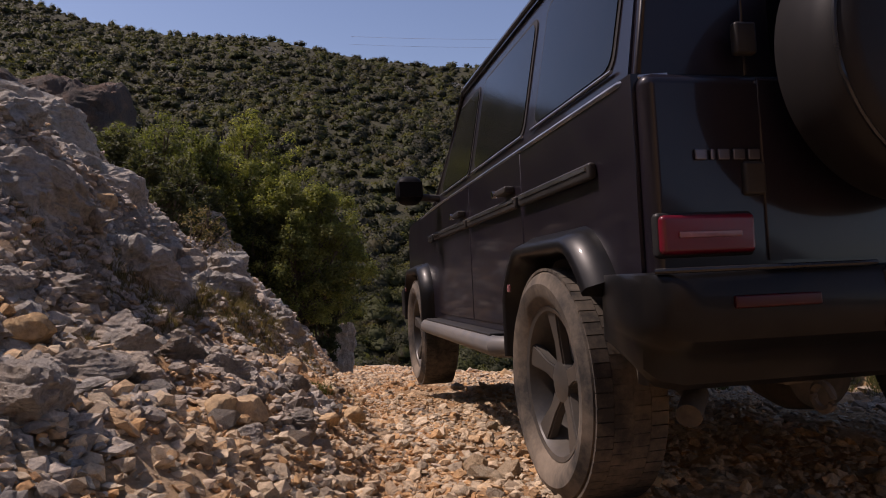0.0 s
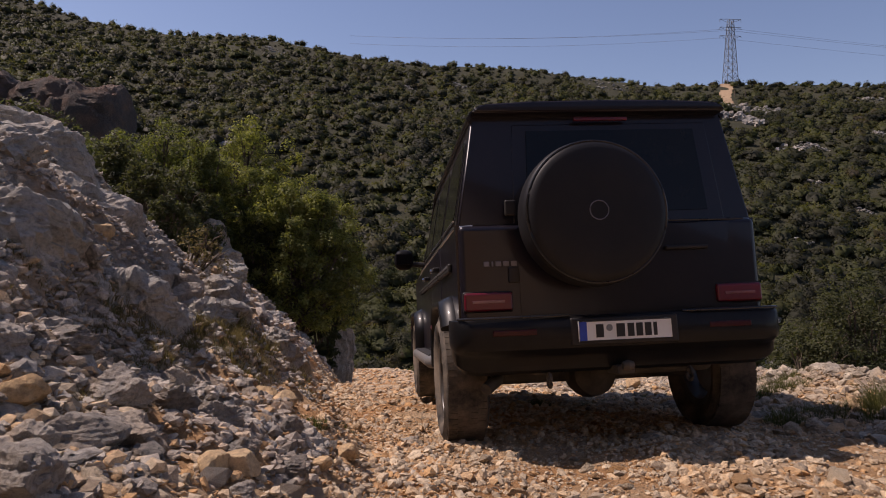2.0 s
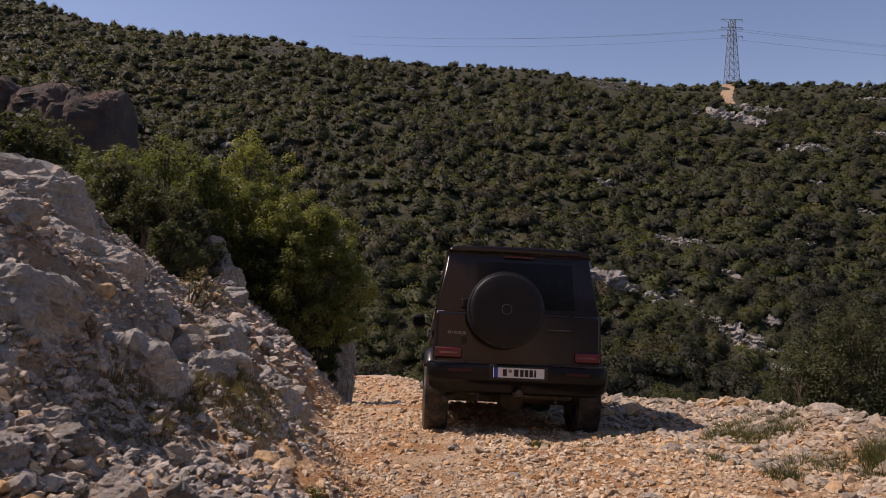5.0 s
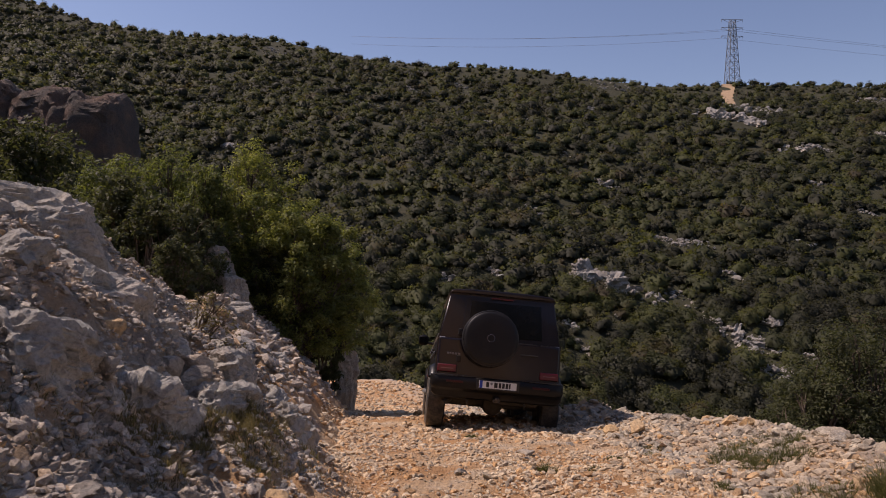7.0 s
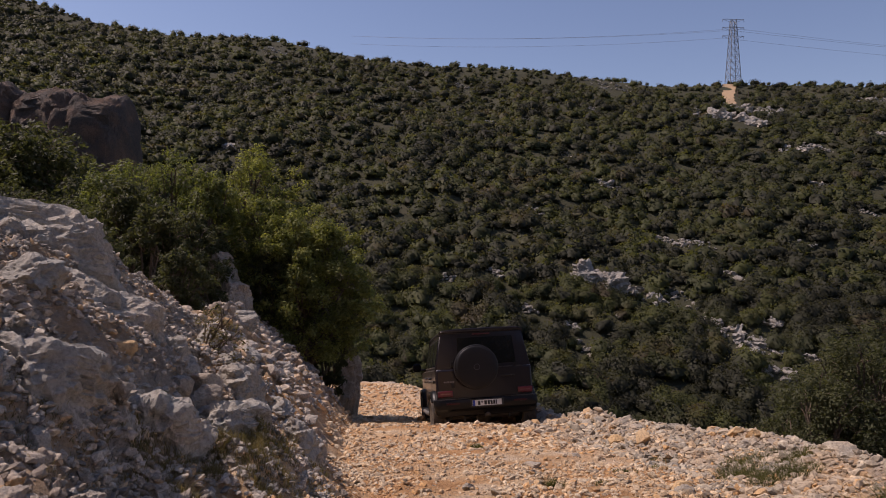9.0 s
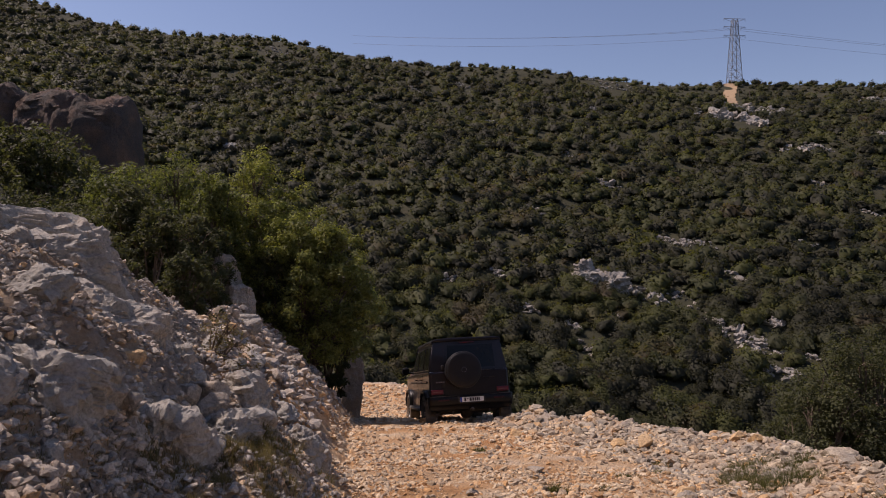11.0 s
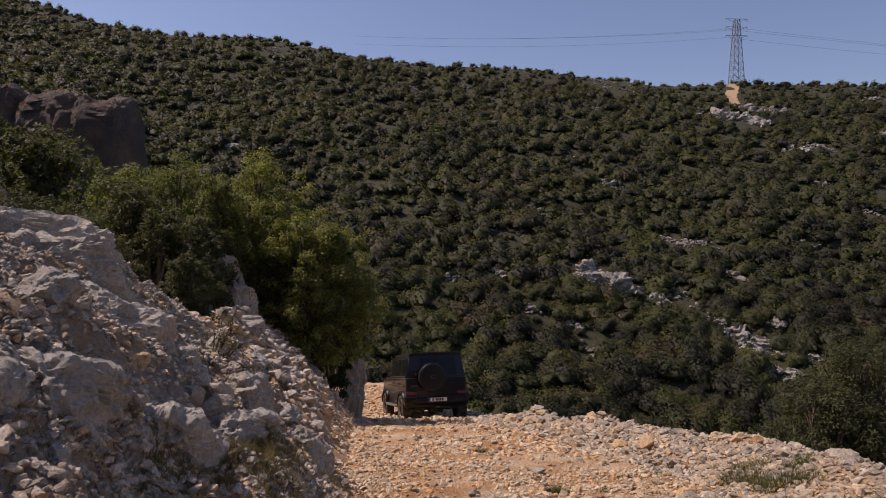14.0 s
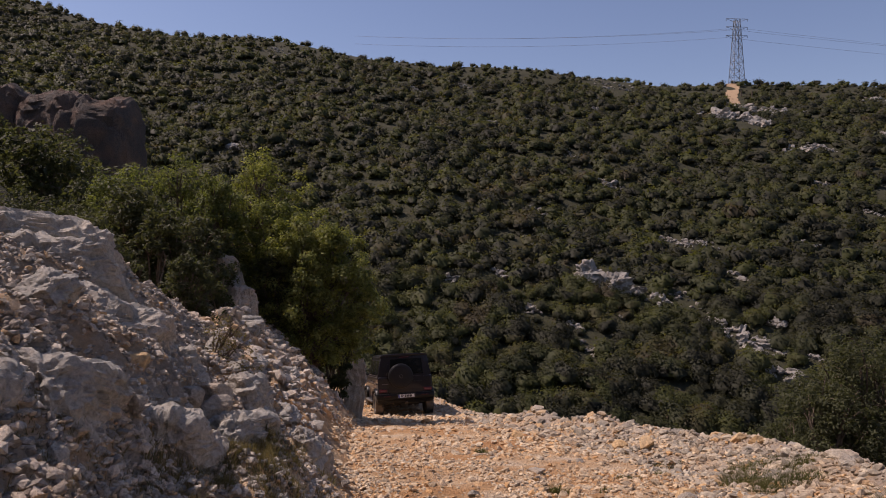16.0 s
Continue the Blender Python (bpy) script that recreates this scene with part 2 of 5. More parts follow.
M_BADGE = plain("badge_metal", (0.16, 0.16, 0.19), 0.3, 0.9, 0.15)
M_PALELENS = plain("pale_lens", (0.22, 0.085, 0.09), 0.2, coat=0.6)
M_PLATE = plain("plate_white", (0.72, 0.72, 0.70), 0.4, vary=0.06)
M_BLUE = plain("plate_blue", (0.015, 0.05, 0.35), 0.4)
M_INK = plain("ink", (0.012, 0.012, 0.012), 0.5)
M_STEEL = plain("galvanised_steel", (0.20, 0.21, 0.22), 0.55, 0.5)
M_UNDER = dusty("underbody", (0.03, 0.028, 0.026), 0.8, DUST, 0.4)
M_BARK = plain("bark", (0.12, 0.09, 0.065), 0.9, vary=0.5, scale=9, relief=0.02)


# ---- land form ----
def vnoise(x, y, seed):
    """Smooth value noise on the plan, -1 to 1."""
    xi, yi = np.floor(x).astype(np.int64), np.floor(y).astype(np.int64)
    fx, fy = x - xi, y - yi
    fx, fy = fx * fx * (3 - 2 * fx), fy * fy * (3 - 2 * fy)

    def h(a, b):
        n = (a * 374761393 + b * 668265263 + seed * 974634777) & 0x7FFFFFFF
        n = ((n ^ (n >> 13)) * 1274126177) & 0x7FFFFFFF
        return ((n ^ (n >> 16)) & 0xFFFF) / 32767.5 - 1
    a = h(xi, yi) * (1 - fx) + h(xi + 1, yi) * fx
    b = h(xi, yi + 1) * (1 - fx) + h(xi + 1, yi + 1) * fx
    return a * (1 - fy) + b * fy


def fractal(x, y, seed, octaves=4, gain=0.5):
    out, amp = 0, 1.0
    for k in range(octaves):
        out = out + amp * vnoise(x * 2 ** k + 17.3 * k, y * 2 ** k - 9.1 * k, seed + k)
        amp *= gain
    return out


def snoise(p, seed):
    """Smooth value noise in space, -1 to 1."""
    i = np.floor(p).astype(np.int64)
    f = p - i
    f = f * f * (3 - 2 * f)

    def h(a, b, c):
        n = (a * 374761393 + b * 668265263 + c * 1440662683 + seed * 974634777) & 0x7FFFFFFF
        n = ((n ^ (n >> 13)) * 1274126177) & 0x7FFFFFFF
        return ((n ^ (n >> 16)) & 0xFFFF) / 32767.5 - 1
    out = 0
    for a in (0, 1):
        for b in (0, 1):
            for c in (0, 1):
                w = (f[:, 0] if a else 1 - f[:, 0]) * (f[:, 1] if b else 1 - f[:, 1]) * (f[:, 2] if c else 1 - f[:, 2])
                out = out + w * h(i[:, 0] + a, i[:, 1] + b, i[:, 2] + c)
    return out


def ridged(p, seed, octaves=4, gain=0.55):
    out, amp = 0, 1.0
    for k in range(octaves):
        out = out + amp * (0.5 - 1.4 * np.abs(snoise(p * 2.1 ** k + 7.7 * k, seed + k)))
        amp *= gain
    return out


ROAD_Y = [-60, -5, 0, 2.8, 4, 5, 6.3, 7, 8, 9.2, 10.5, 11.4, 12.2, 12.9, 13.6, 14.5, 15.3, 16.2, 18, 19.5, 20.5, 22.5, 25, 28, 31, 34, 40, 80]
ROAD_Z = [3.0, 0.5, 0.3, 0.21, 0.13, 0.01, -0.16, -0.28, -0.42, -0.62, -0.80, -0.93, -1.30, -1.5, -1.56, -1.66, -1.85, -2.08, -2.46, -2.82, -3.06, -3.42, -3.7, -3.82, -4.15, -4.75, -6.4, -14]
MID_Y = [-60, 0, 3, 6, 10, 16, 20, 25, 32, 40, 80]
MID_X = [4, 1.7, 1.3, 0.9, 0.75, 0.35, -0.3, -1.6, -4.4, -9, -40]
BANK_Y = [-60, 0, 2, 3.7, 5, 5.9, 6.95, 8.8, 12.3, 16, 20, 25, 32, 40, 80]
BANK_X = [1, 0.0, -0.1, -0.25, -0.45, -0.66, -0.96, -1.28, -1.7, -2.05, -2.9, -4.3, -7.5, -12, -44]
SLOPE_Y, SLOPE_K = [0, 3.3, 4, 4.5, 6, 8, 14, 20], [0.57, 0.62, 0.74, 0.80, 0.95, 0.95, 1.0, 1.0]
CAP_Y, CAP_H = [0, 5.4, 6.4, 7.4, 9, 11, 13, 16, 20], [2.0, 2.08, 1.95, 1.62, 1.5, 1.65, 2.0, 2.6, 3.1]
EDGE_Y = [-60, 0, 6, 7.5, 9.5, 10.5, 12, 13.5, 16, 20, 30]
EDGE_W = [4, 3.0, 2.45, 2.6, 2.3, 2.0, 1.65, 1.25, 1.5, 1.6, 1.7]
EDGE_H = [0.2, 0.3, 0.30, 0.33, 0.22, 0.2, 0.25, 0.45, 0.15, 0.1, 0.1]
CREST_U = [-1.5, -0.65, -0.48, -0.2, 0.04, 0.33, 0.65, 1.5]
CREST_E = [0.20, 0.125, 0.087, 0.054, 0.021, 0.0, -0.006, -0.02]


def far_hill(x, y):
    """The slope across the valley: a ridge some 260 m away, higher to the left."""
    yy = np.maximum(y, 1.0)
    rise = -55 + (0.461 + np.interp(x / yy, CREST_U, CREST_E)) * np.minimum(yy, 262) - 0.35 * np.maximum(yy - 262, 0)
    rise = rise + 1.8 * fractal(x / 34, y / 34, 5, 4) * np.clip((y - 60) / 60, 0, 1)
    return np.where(y > 1, np.maximum(rise, -24), -24.0)


def bank_part(x, y):
    """Metres left of the bank's foot and right of the track's edge."""
    return np.interp(y, BANK_Y, BANK_X) - x, x - (np.interp(y, MID_Y, MID_X) + np.interp(y, EDGE_Y, EDGE_W))


def height(x, y):
    x, y = np.asarray(x, float), np.asarray(y, float)
    s, e = bank_part(x, y)
    z = np.interp(y, ROAD_Y, ROAD_Z)
    mid = np.interp(y, MID_Y, MID_X)
    # wheel ruts and a low crown
    z = z - 0.02 * np.exp(-((np.abs(x - mid) - 0.82) / 0.22) ** 2) * (y < 30)
    # the right-hand track lies a little higher at the top of the descent
    z = z + np.interp(y, [1.5, 2.5, 4.4, 5.4, 6.4, 7.2], [0, 0.075, 0.07, 0.055, 0.03, 0]) * np.clip((x - mid) / 0.6, 0, 1) + 0.025 * np.exp(-((y - 6.2) / 0.8) ** 2)
    # verge that rises to the edge and falls into the valley
    up = np.interp(y, EDGE_Y, EDGE_H)
    z = z + up * np.clip(1 + e / 1.1, 0, 1) ** 1.5 - 0.62 * np.maximum(e, 0) - 0.1 * np.minimum(np.maximum(e, 0), 1)
    # the cut bank, with ledges
    sp = np.maximum(s, 0)
    k = np.interp(y, SLOPE_Y, SLOPE_K)
    bank = np.minimum(k * np.minimum(sp, 3.1), np.interp(y, CAP_Y, CAP_H)) + 0.28 * np.clip(sp - 3.1, 0, 3.5) + 0.85 * np.clip(sp - 6.6, 0, 14) + 0.12 * np.maximum(sp - 20.6, 0)
    w = np.clip(sp / 0.5, 0, 1) * np.clip((y - 1.0) / 2.5, 0.25, 1)
    ledge = fractal(x * 0.9 + 3, y * 0.55, 21, 3)
    ledge = np.where(y > 7, np.round(ledge * 2.5) / 2.5 * 0.6 + ledge * 0.4, 0.8 * ledge)
    # the rubble lies lower along the foot of the scarp
    bank = bank - 0.17 * np.exp(-((s - 1.16) / 0.26) ** 2) * np.clip((y - 3.0) / 0.5, 0, 1) * np.clip((5.6 - y) / 0.5, 0, 1)
    z = z + bank + w * (0.19 * ledge + 0.06 * fractal(x * 4, y * 4, 31, 3) + 0.11 * (0.45 - np.abs(fractal(x * 2.3 + 0.4 * y, y * 2.3, 35, 4, 0.6)))) * np.clip(1.6 - sp / 9, 0.6, 1)
    z = z + 0.035 * fractal(x * 1.7, y * 1.7, 41, 3) + 0.014 * fractal(x * 9, y * 9, 47, 2)
    z = z + 0.6 * fractal(x / 5, y / 5, 51, 3) * np.clip((np.maximum(e, sp - 4) - 1) / 6, 0, 1)
    # unseen slope added behind, to close the place and darken the car's reflections
    back = 0.62 * np.clip(-y - 7 + 0.25 * x, 0, 90)
    return np.maximum(z + back, far_hill(x, y))


def ground_at(x, y):
    return float(height(np.array([x]), np.array([y]))[0])


def spaced(pieces):
    out = []
    for a, b, step in pieces:
        out.extend(np.arange(a, b, step))
    return np.array(out)


def build_ground():
    grow = np.array([6 * 1.065 ** i for i in range(1, 90)])
    gx = np.concatenate([-(6 * 1.065 ** np.arange(1, 90))[::-1], spaced([(-6, -4, 0.1), (-4, 4, 0.045), (4, 6.05, 0.1)]), grow])
    gy = np.concatenate([-(2.0 * 1.13 ** np.arange(1, 54))[::-1], spaced([(-2, 2, 0.2), (2, 9, 0.045), (9, 14, 0.08), (14, 26, 0.16)]), 26 * 1.022 ** np.arange(0, 200)])
    X, Y = np.meshgrid(gx, gy)
    Z = height(X, Y)
    nx, ny = len(gx), len(gy)
    co = np.stack([X, Y, Z], -1).reshape(-1, 3)
    i = np.arange(nx * ny).reshape(ny, nx)
    quads = np.stack([i[:-1, :-1], i[:-1, 1:], i[1:, 1:], i[1:, :-1]], -1).reshape(-1, 4)
    me = raw_mesh("ground", co, quads)
    s, e = bank_part(X, Y)
    nse = 0.35 * fractal(X * 1.1, Y * 1.1, 61, 3)
    track = np.clip(1 - (np.maximum(s - 0.75, e) + nse) / 0.7, 0, 1) * (Y < 60)
    rubble = np.maximum(np.clip((s - 0.85 + 1.6 * nse) / 0.5, 0, 1) * np.clip((5.5 - s) / 2, 0, 1), np.clip((e + 1.2 + nse) / 0.8, 0, 1) * np.clip((3 - e) / 2, 0, 1)) * (Y < 40)
    attr = me.color_attributes.new("zone", "FLOAT_COLOR", "POINT")
    attr.data.foreach_set("color", np.stack([track, rubble, 0 * track, 0 * track + 1], -1).reshape(-1).astype(np.float32))
    me.shade_smooth()
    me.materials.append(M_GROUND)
    return tagged(new("ground", me), "stony ochre hillside track with rubble bank and scrub slopes", "ground", kind="structure")


def raw_mesh(name, co, faces):
    """A mesh from arrays: vertices (n, 3), faces (m, 3 or 4)."""
    me = bpy.data.meshes.new(name)
    co, faces = np.asarray(co, np.float32), np.asarray(faces, np.int32)
    m, k = faces.shape
    me.vertices.add(len(co))
    me.vertices.foreach_set("co", co.reshape(-1))
    me.loops.add(m * k)
    me.loops.foreach_set("vertex_index", faces.reshape(-1))
    me.polygons.add(m)
    me.polygons.foreach_set("loop_start", np.arange(0, m * k, k, dtype=np.int32))
    me.update(calc_edges=True)
    me.shade_flat()
    return me


GROUND = build_ground()


# ---- stones ----
def ico(level):
    bm = bmesh.new()
    bmesh.ops.create_icosphere(bm, subdivisions=level, radius=1)
    bm.verts.ensure_lookup_table()
    v = np.array([q.co[:] for q in bm.verts])
    f = np.array([[q.index for q in t.verts] for t in bm.faces])
    bm.free()
    return v / np.linalg.norm(v, axis=1)[:, None], f


ICO = {k: ico(k) for k in (1, 2, 3, 4, 5, 6)}
rng = np.random.default_rng(7)


def broken_stone(level, cuts, rough=0.0, flat=0.75):
    """An angular broken stone about 1 across: a ball cut by random planes, with a rough skin."""
    v, f = ICO[level]
    n = rng.normal(size=(cuts, 3))
    n /= np.linalg.norm(n, axis=1)[:, None]
    d = rng.uniform(0.28, 0.5, cuts)
    dots = v @ n.T
    r = np.min(np.where(dots > 0.05, d / np.maximum(dots, 0.05), 9), axis=1)
    r = np.minimum(r, 0.62)
    p = v * r[:, None]
    if rough:
        q = p * 4 + rng.uniform(0, 50, 3)
        k = int(rng.integers(999))
        skin = 0.6 * fractal(q[:, 0] + q[:, 2], q[:, 1] - 0.7 * q[:, 2], k, 5, 0.62) + 0.5 - np.abs(fractal(q[:, 0] * 0.8 - q[:, 1] * 0.4, q[:, 2] * 1.6, k + 50, 4, 0.6))
        p = p * (1 + rough * skin)[:, None]
    p[:, 2] *= flat
    return p, f


def turned(n):
    """n random turns as matrices, mostly about the upright."""
    a, b, c = rng.uniform(0, 6.283, n), rng.normal(0, 0.35, n), rng.normal(0, 0.35, n)
    ca, sa, cb, sb, cc, sc = np.cos(a), np.sin(a), np.cos(b), np.sin(b), np.cos(c), np.sin(c)
    o, i = np.zeros(n), np.ones(n)
    rz = np.stack([ca, -sa, o, sa, ca, o, o, o, i], -1).reshape(n, 3, 3)
    rx = np.stack([i, o, o, o, cb, -sb, o, sb, cb], -1).reshape(n, 3, 3)
    ry = np.stack([cc, o, sc, o, i, o, -sc, o, cc], -1).reshape(n, 3, 3)
    return rz @ rx @ ry


def scattered(name, places, sizes, material, sink=0.25):
    """Many stones joined into one mesh; larger ones near the track's start have more facets."""
    n = len(places)
    shapes = SMALL + MEDIUM
    big = (sizes > 0.055) & (places[:, 1] < 5.2)
    pick = np.where(big, len(SMALL) + rng.integers(0, len(MEDIUM), n), rng.integers(0, len(SMALL), n))
    stretch = rng.uniform(0.7, 1.4, (n, 3))
    R = turned(n)
    cos, faces, at = [], [], 0
    for k, (v, f) in enumerate(shapes):
        w = np.where(pick == k)[0]
        if not len(w):
            continue
        p = np.einsum("nij,nvj->nvi", R[w], v[None] * stretch[w][:, None]) * sizes[w][:, None, None]
        p += places[w][:, None, :]
        p[:, :, 2] += (sizes[w] * (0.35 - sink))[:, None]
        cos.append(p.reshape(-1, 3))
        faces.append((f[None] + (np.arange(len(w)) * len(v))[:, None, None]).reshape(-1, 3) + at)
        at += p.shape[0] * p.shape[1]
    me = raw_mesh(name, np.concatenate(cos), np.concatenate(faces))
    me.materials.append(material)
    return new(name, me)


def strew(n, x0, x1, y0, y1, keep, smin, smax, power=2.6):
    x, y = rng.uniform(x0, x1, n), rng.uniform(y0, y1, n)
    s, e = bank_part(x, y)
    w = keep(x, y, s, e)
    x, y = x[w], y[w]
    size = smin + (smax - smin) * rng.uniform(0, 1, len(x)) ** power
    return np.stack([x, y, height(x, y)], -1), size


def patchy(x, y, amount=0.0, scale=1.4):
    return fractal(x * scale, y * scale, 71, 3) + rng.normal(0, 0.4, len(x)) > amount


def shard():
    """A small sharp-edged stone of twenty faces."""
    v, f = ICO[1]
    return v * rng.uniform(0.30, 0.66, (len(v), 1)) * np.array([1.1, 0.9, 0.62]), f


SMALL = [shard() for _ in range(18)]
MEDIUM = [shard() for _ in range(16)]


def build_gravel():
    on_track = lambda x, y, s, e: (s < 0.25) & (e < -0.2) & patchy(x, y, -0.25)
    far_track = lambda x, y, s, e: (s < 0.3) & (e < 0.2)
    on_bank = lambda x, y, s, e: (s > 0.42 + 0.34 * vnoise(x * 2, y * 2, 77)) & (s < 3.6)
    anywhere = lambda x, y, s, e: s > -0.3
    low_bank = lambda x, y, s, e: (s > -0.35) & (s < 0.55 + 0.4 * vnoise(x * 2.2, y * 2.2, 79))
    verge = lambda x, y, s, e: (e > -1.3) & (e < 0.8)
    for name, spec, mat, label in (
        ("track_gravel", [(26000, -1.2, 3.6, 2.0, 8, on_track, 0.014, 0.065, 2.6), (14000, -0.9, 3.2, 2.2, 5.4, far_track, 0.009, 0.032, 2.0), (3500, -1.5, 0.1, 0.9, 2.7, anywhere, 0.012, 0.07, 2.6), (1500, -0.5, 4.5, -6, 2, far_track, 0.03, 0.1, 2.4), (14000, -2.5, 3.2, 8, 15, on_track, 0.022, 0.10, 2.8), (5000, -6, 2.6, 15, 30, far_track, 0.05, 0.2, 2.6)], M_GRAVEL, "loose pale and ochre limestone gravel on the track"),
        ("ochre_chips", [(15000, -1.9, 0.25, 1.1, 6.2, low_bank, 0.008, 0.036, 2.6)], M_CHIP, "orange-brown stone chips along the foot of the bank"),
        ("bank_rubble", [(13000, -2.2, 0.3, 1.1, 3.8, on_bank, 0.012, 0.078, 2.6), (30000, -3.6, 0.0, 3.3, 8, on_bank, 0.014, 0.065, 2.6), (6000, -5.5, -0.8, 8, 17, on_bank, 0.04, 0.2, 2.4), (2500, -9, -2, 17, 30, on_bank, 0.06, 0.3, 2.4), (1500, -4, 0.5, -6, 2, on_bank, 0.04, 0.15, 2.4)], M_TALUS, "grey broken limestone rubble on the bank"),
        ("verge_rubble", [(11000, 1.4, 4.6, 3.0, 10.5, verge, 0.02, 0.11, 2.6), (3500, 0.5, 4.0, 10.5, 24, verge, 0.04, 0.2, 2.2)], M_VERGE, "pale rubble along the edge of the track"),
    ):
        parts = [strew(*a) for a in spec]
        tagged(scattered(name, np.concatenate([a for a, _ in parts]), np.concatenate([b for _, b in parts]), mat), label, "gravel", kind="stuff")


build_gravel()


def boulder(name, x, y, size, label, level=4, cuts=13, rough=0.09, flat=0.8, mat=None, sink=0.2, group="boulders", dz=None, stretch=(1, 1, 1), turn=None):
    p, f = broken_stone(level, cuts, rough, flat)
    p = p * np.array(stretch) * size
    me = raw_mesh(name, p, f)
    me.shade_smooth()
    me.set_sharp_from_angle(angle=radians(28))
    me.materials.append(mat or M_BOULDER)
    ob = new(name, me)
    z = ground_at(x, y) if dz is None else dz
    ob.matrix_basis = pose(x, y, z + size * flat * stretch[2] * (0.45 - sink), 0, 0, rng.uniform(0, 360) if turn is None else turn)
    return tagged(ob, label, "rock", group)


def outcrop(name, x, y, w, d, z0, z1, turn, label, cuts=9, level=6, rough=1.0, mat=None, slope=0.0, group="outcrops"):
    """A rooted block of bedrock: a squared mass w wide, d deep, split by a few planes, its top falling by slope along its width, with a pitted skin."""
    v, f = ICO[level]
    p = np.sign(v) * np.abs(v) ** 0.6
    p /= np.maximum(0.95, np.abs(p).max(1))[:, None] * 0.95
    n = rng.normal(size=(cuts, 3)) * np.array([1, 1, 0.8])
    n /= np.linalg.norm(n, axis=1)[:, None]
    reach = rng.uniform(0.72, 1.0, cuts)
    for a, r in zip(n, reach):
        over = np.maximum(p @ a - r, 0)
        p = p - over[:, None] * a
    h = z1 - z0
    q = p * np.array([w, d, h]) * 0.5
    q[:, 2] -= slope * q[:, 0] * (p[:, 2] * 0.5 + 0.5)
    side = np.cross(q[f[:, 1]] - q[f[:, 0]], q[f[:, 2]] - q[f[:, 0]])
    out = np.zeros_like(q)
    for c in range(3):
        np.add.at(out, f[:, c], side)
    out /= np.maximum(np.linalg.norm(out, axis=1), 1e-9)[:, None]
    k, off = int(rng.integers(999)), rng.uniform(0, 40, 3)
    top = np.clip(p[:, 2] + 0.35, 0.25, 1)
    skin = 0.075 * ridged(q * 3.4 + off, k, 3) + 0.032 * ridged(q * 11 + off, k + 9, 3, 0.6) * top
    # bedding: thin steps across the upright faces
    bed = (q[:, 2] + 0.25 * q[:, 0]) * 9 + 1.2 * snoise(q * 2.5 + off, k + 30)
    skin += 0.018 * (np.abs((bed % 1) - 0.5) - 0.25)
    q = q + out * (skin * rough * min(1.0, h / 0.5 + 0.3))[:, None]
    me = raw_mesh(name, q, f)
    me.shade_smooth()
    me.set_sharp_from_angle(angle=radians(24))
    me.materials.append(mat or M_ROCK)
    ob = new(name, me)
    ob.matrix_basis = pose(x, y, (z0 + z1) / 2, 0, 0, turn)
    return tagged(ob, label, "rock outcrop" if "outcrop" in name else "rock", group)


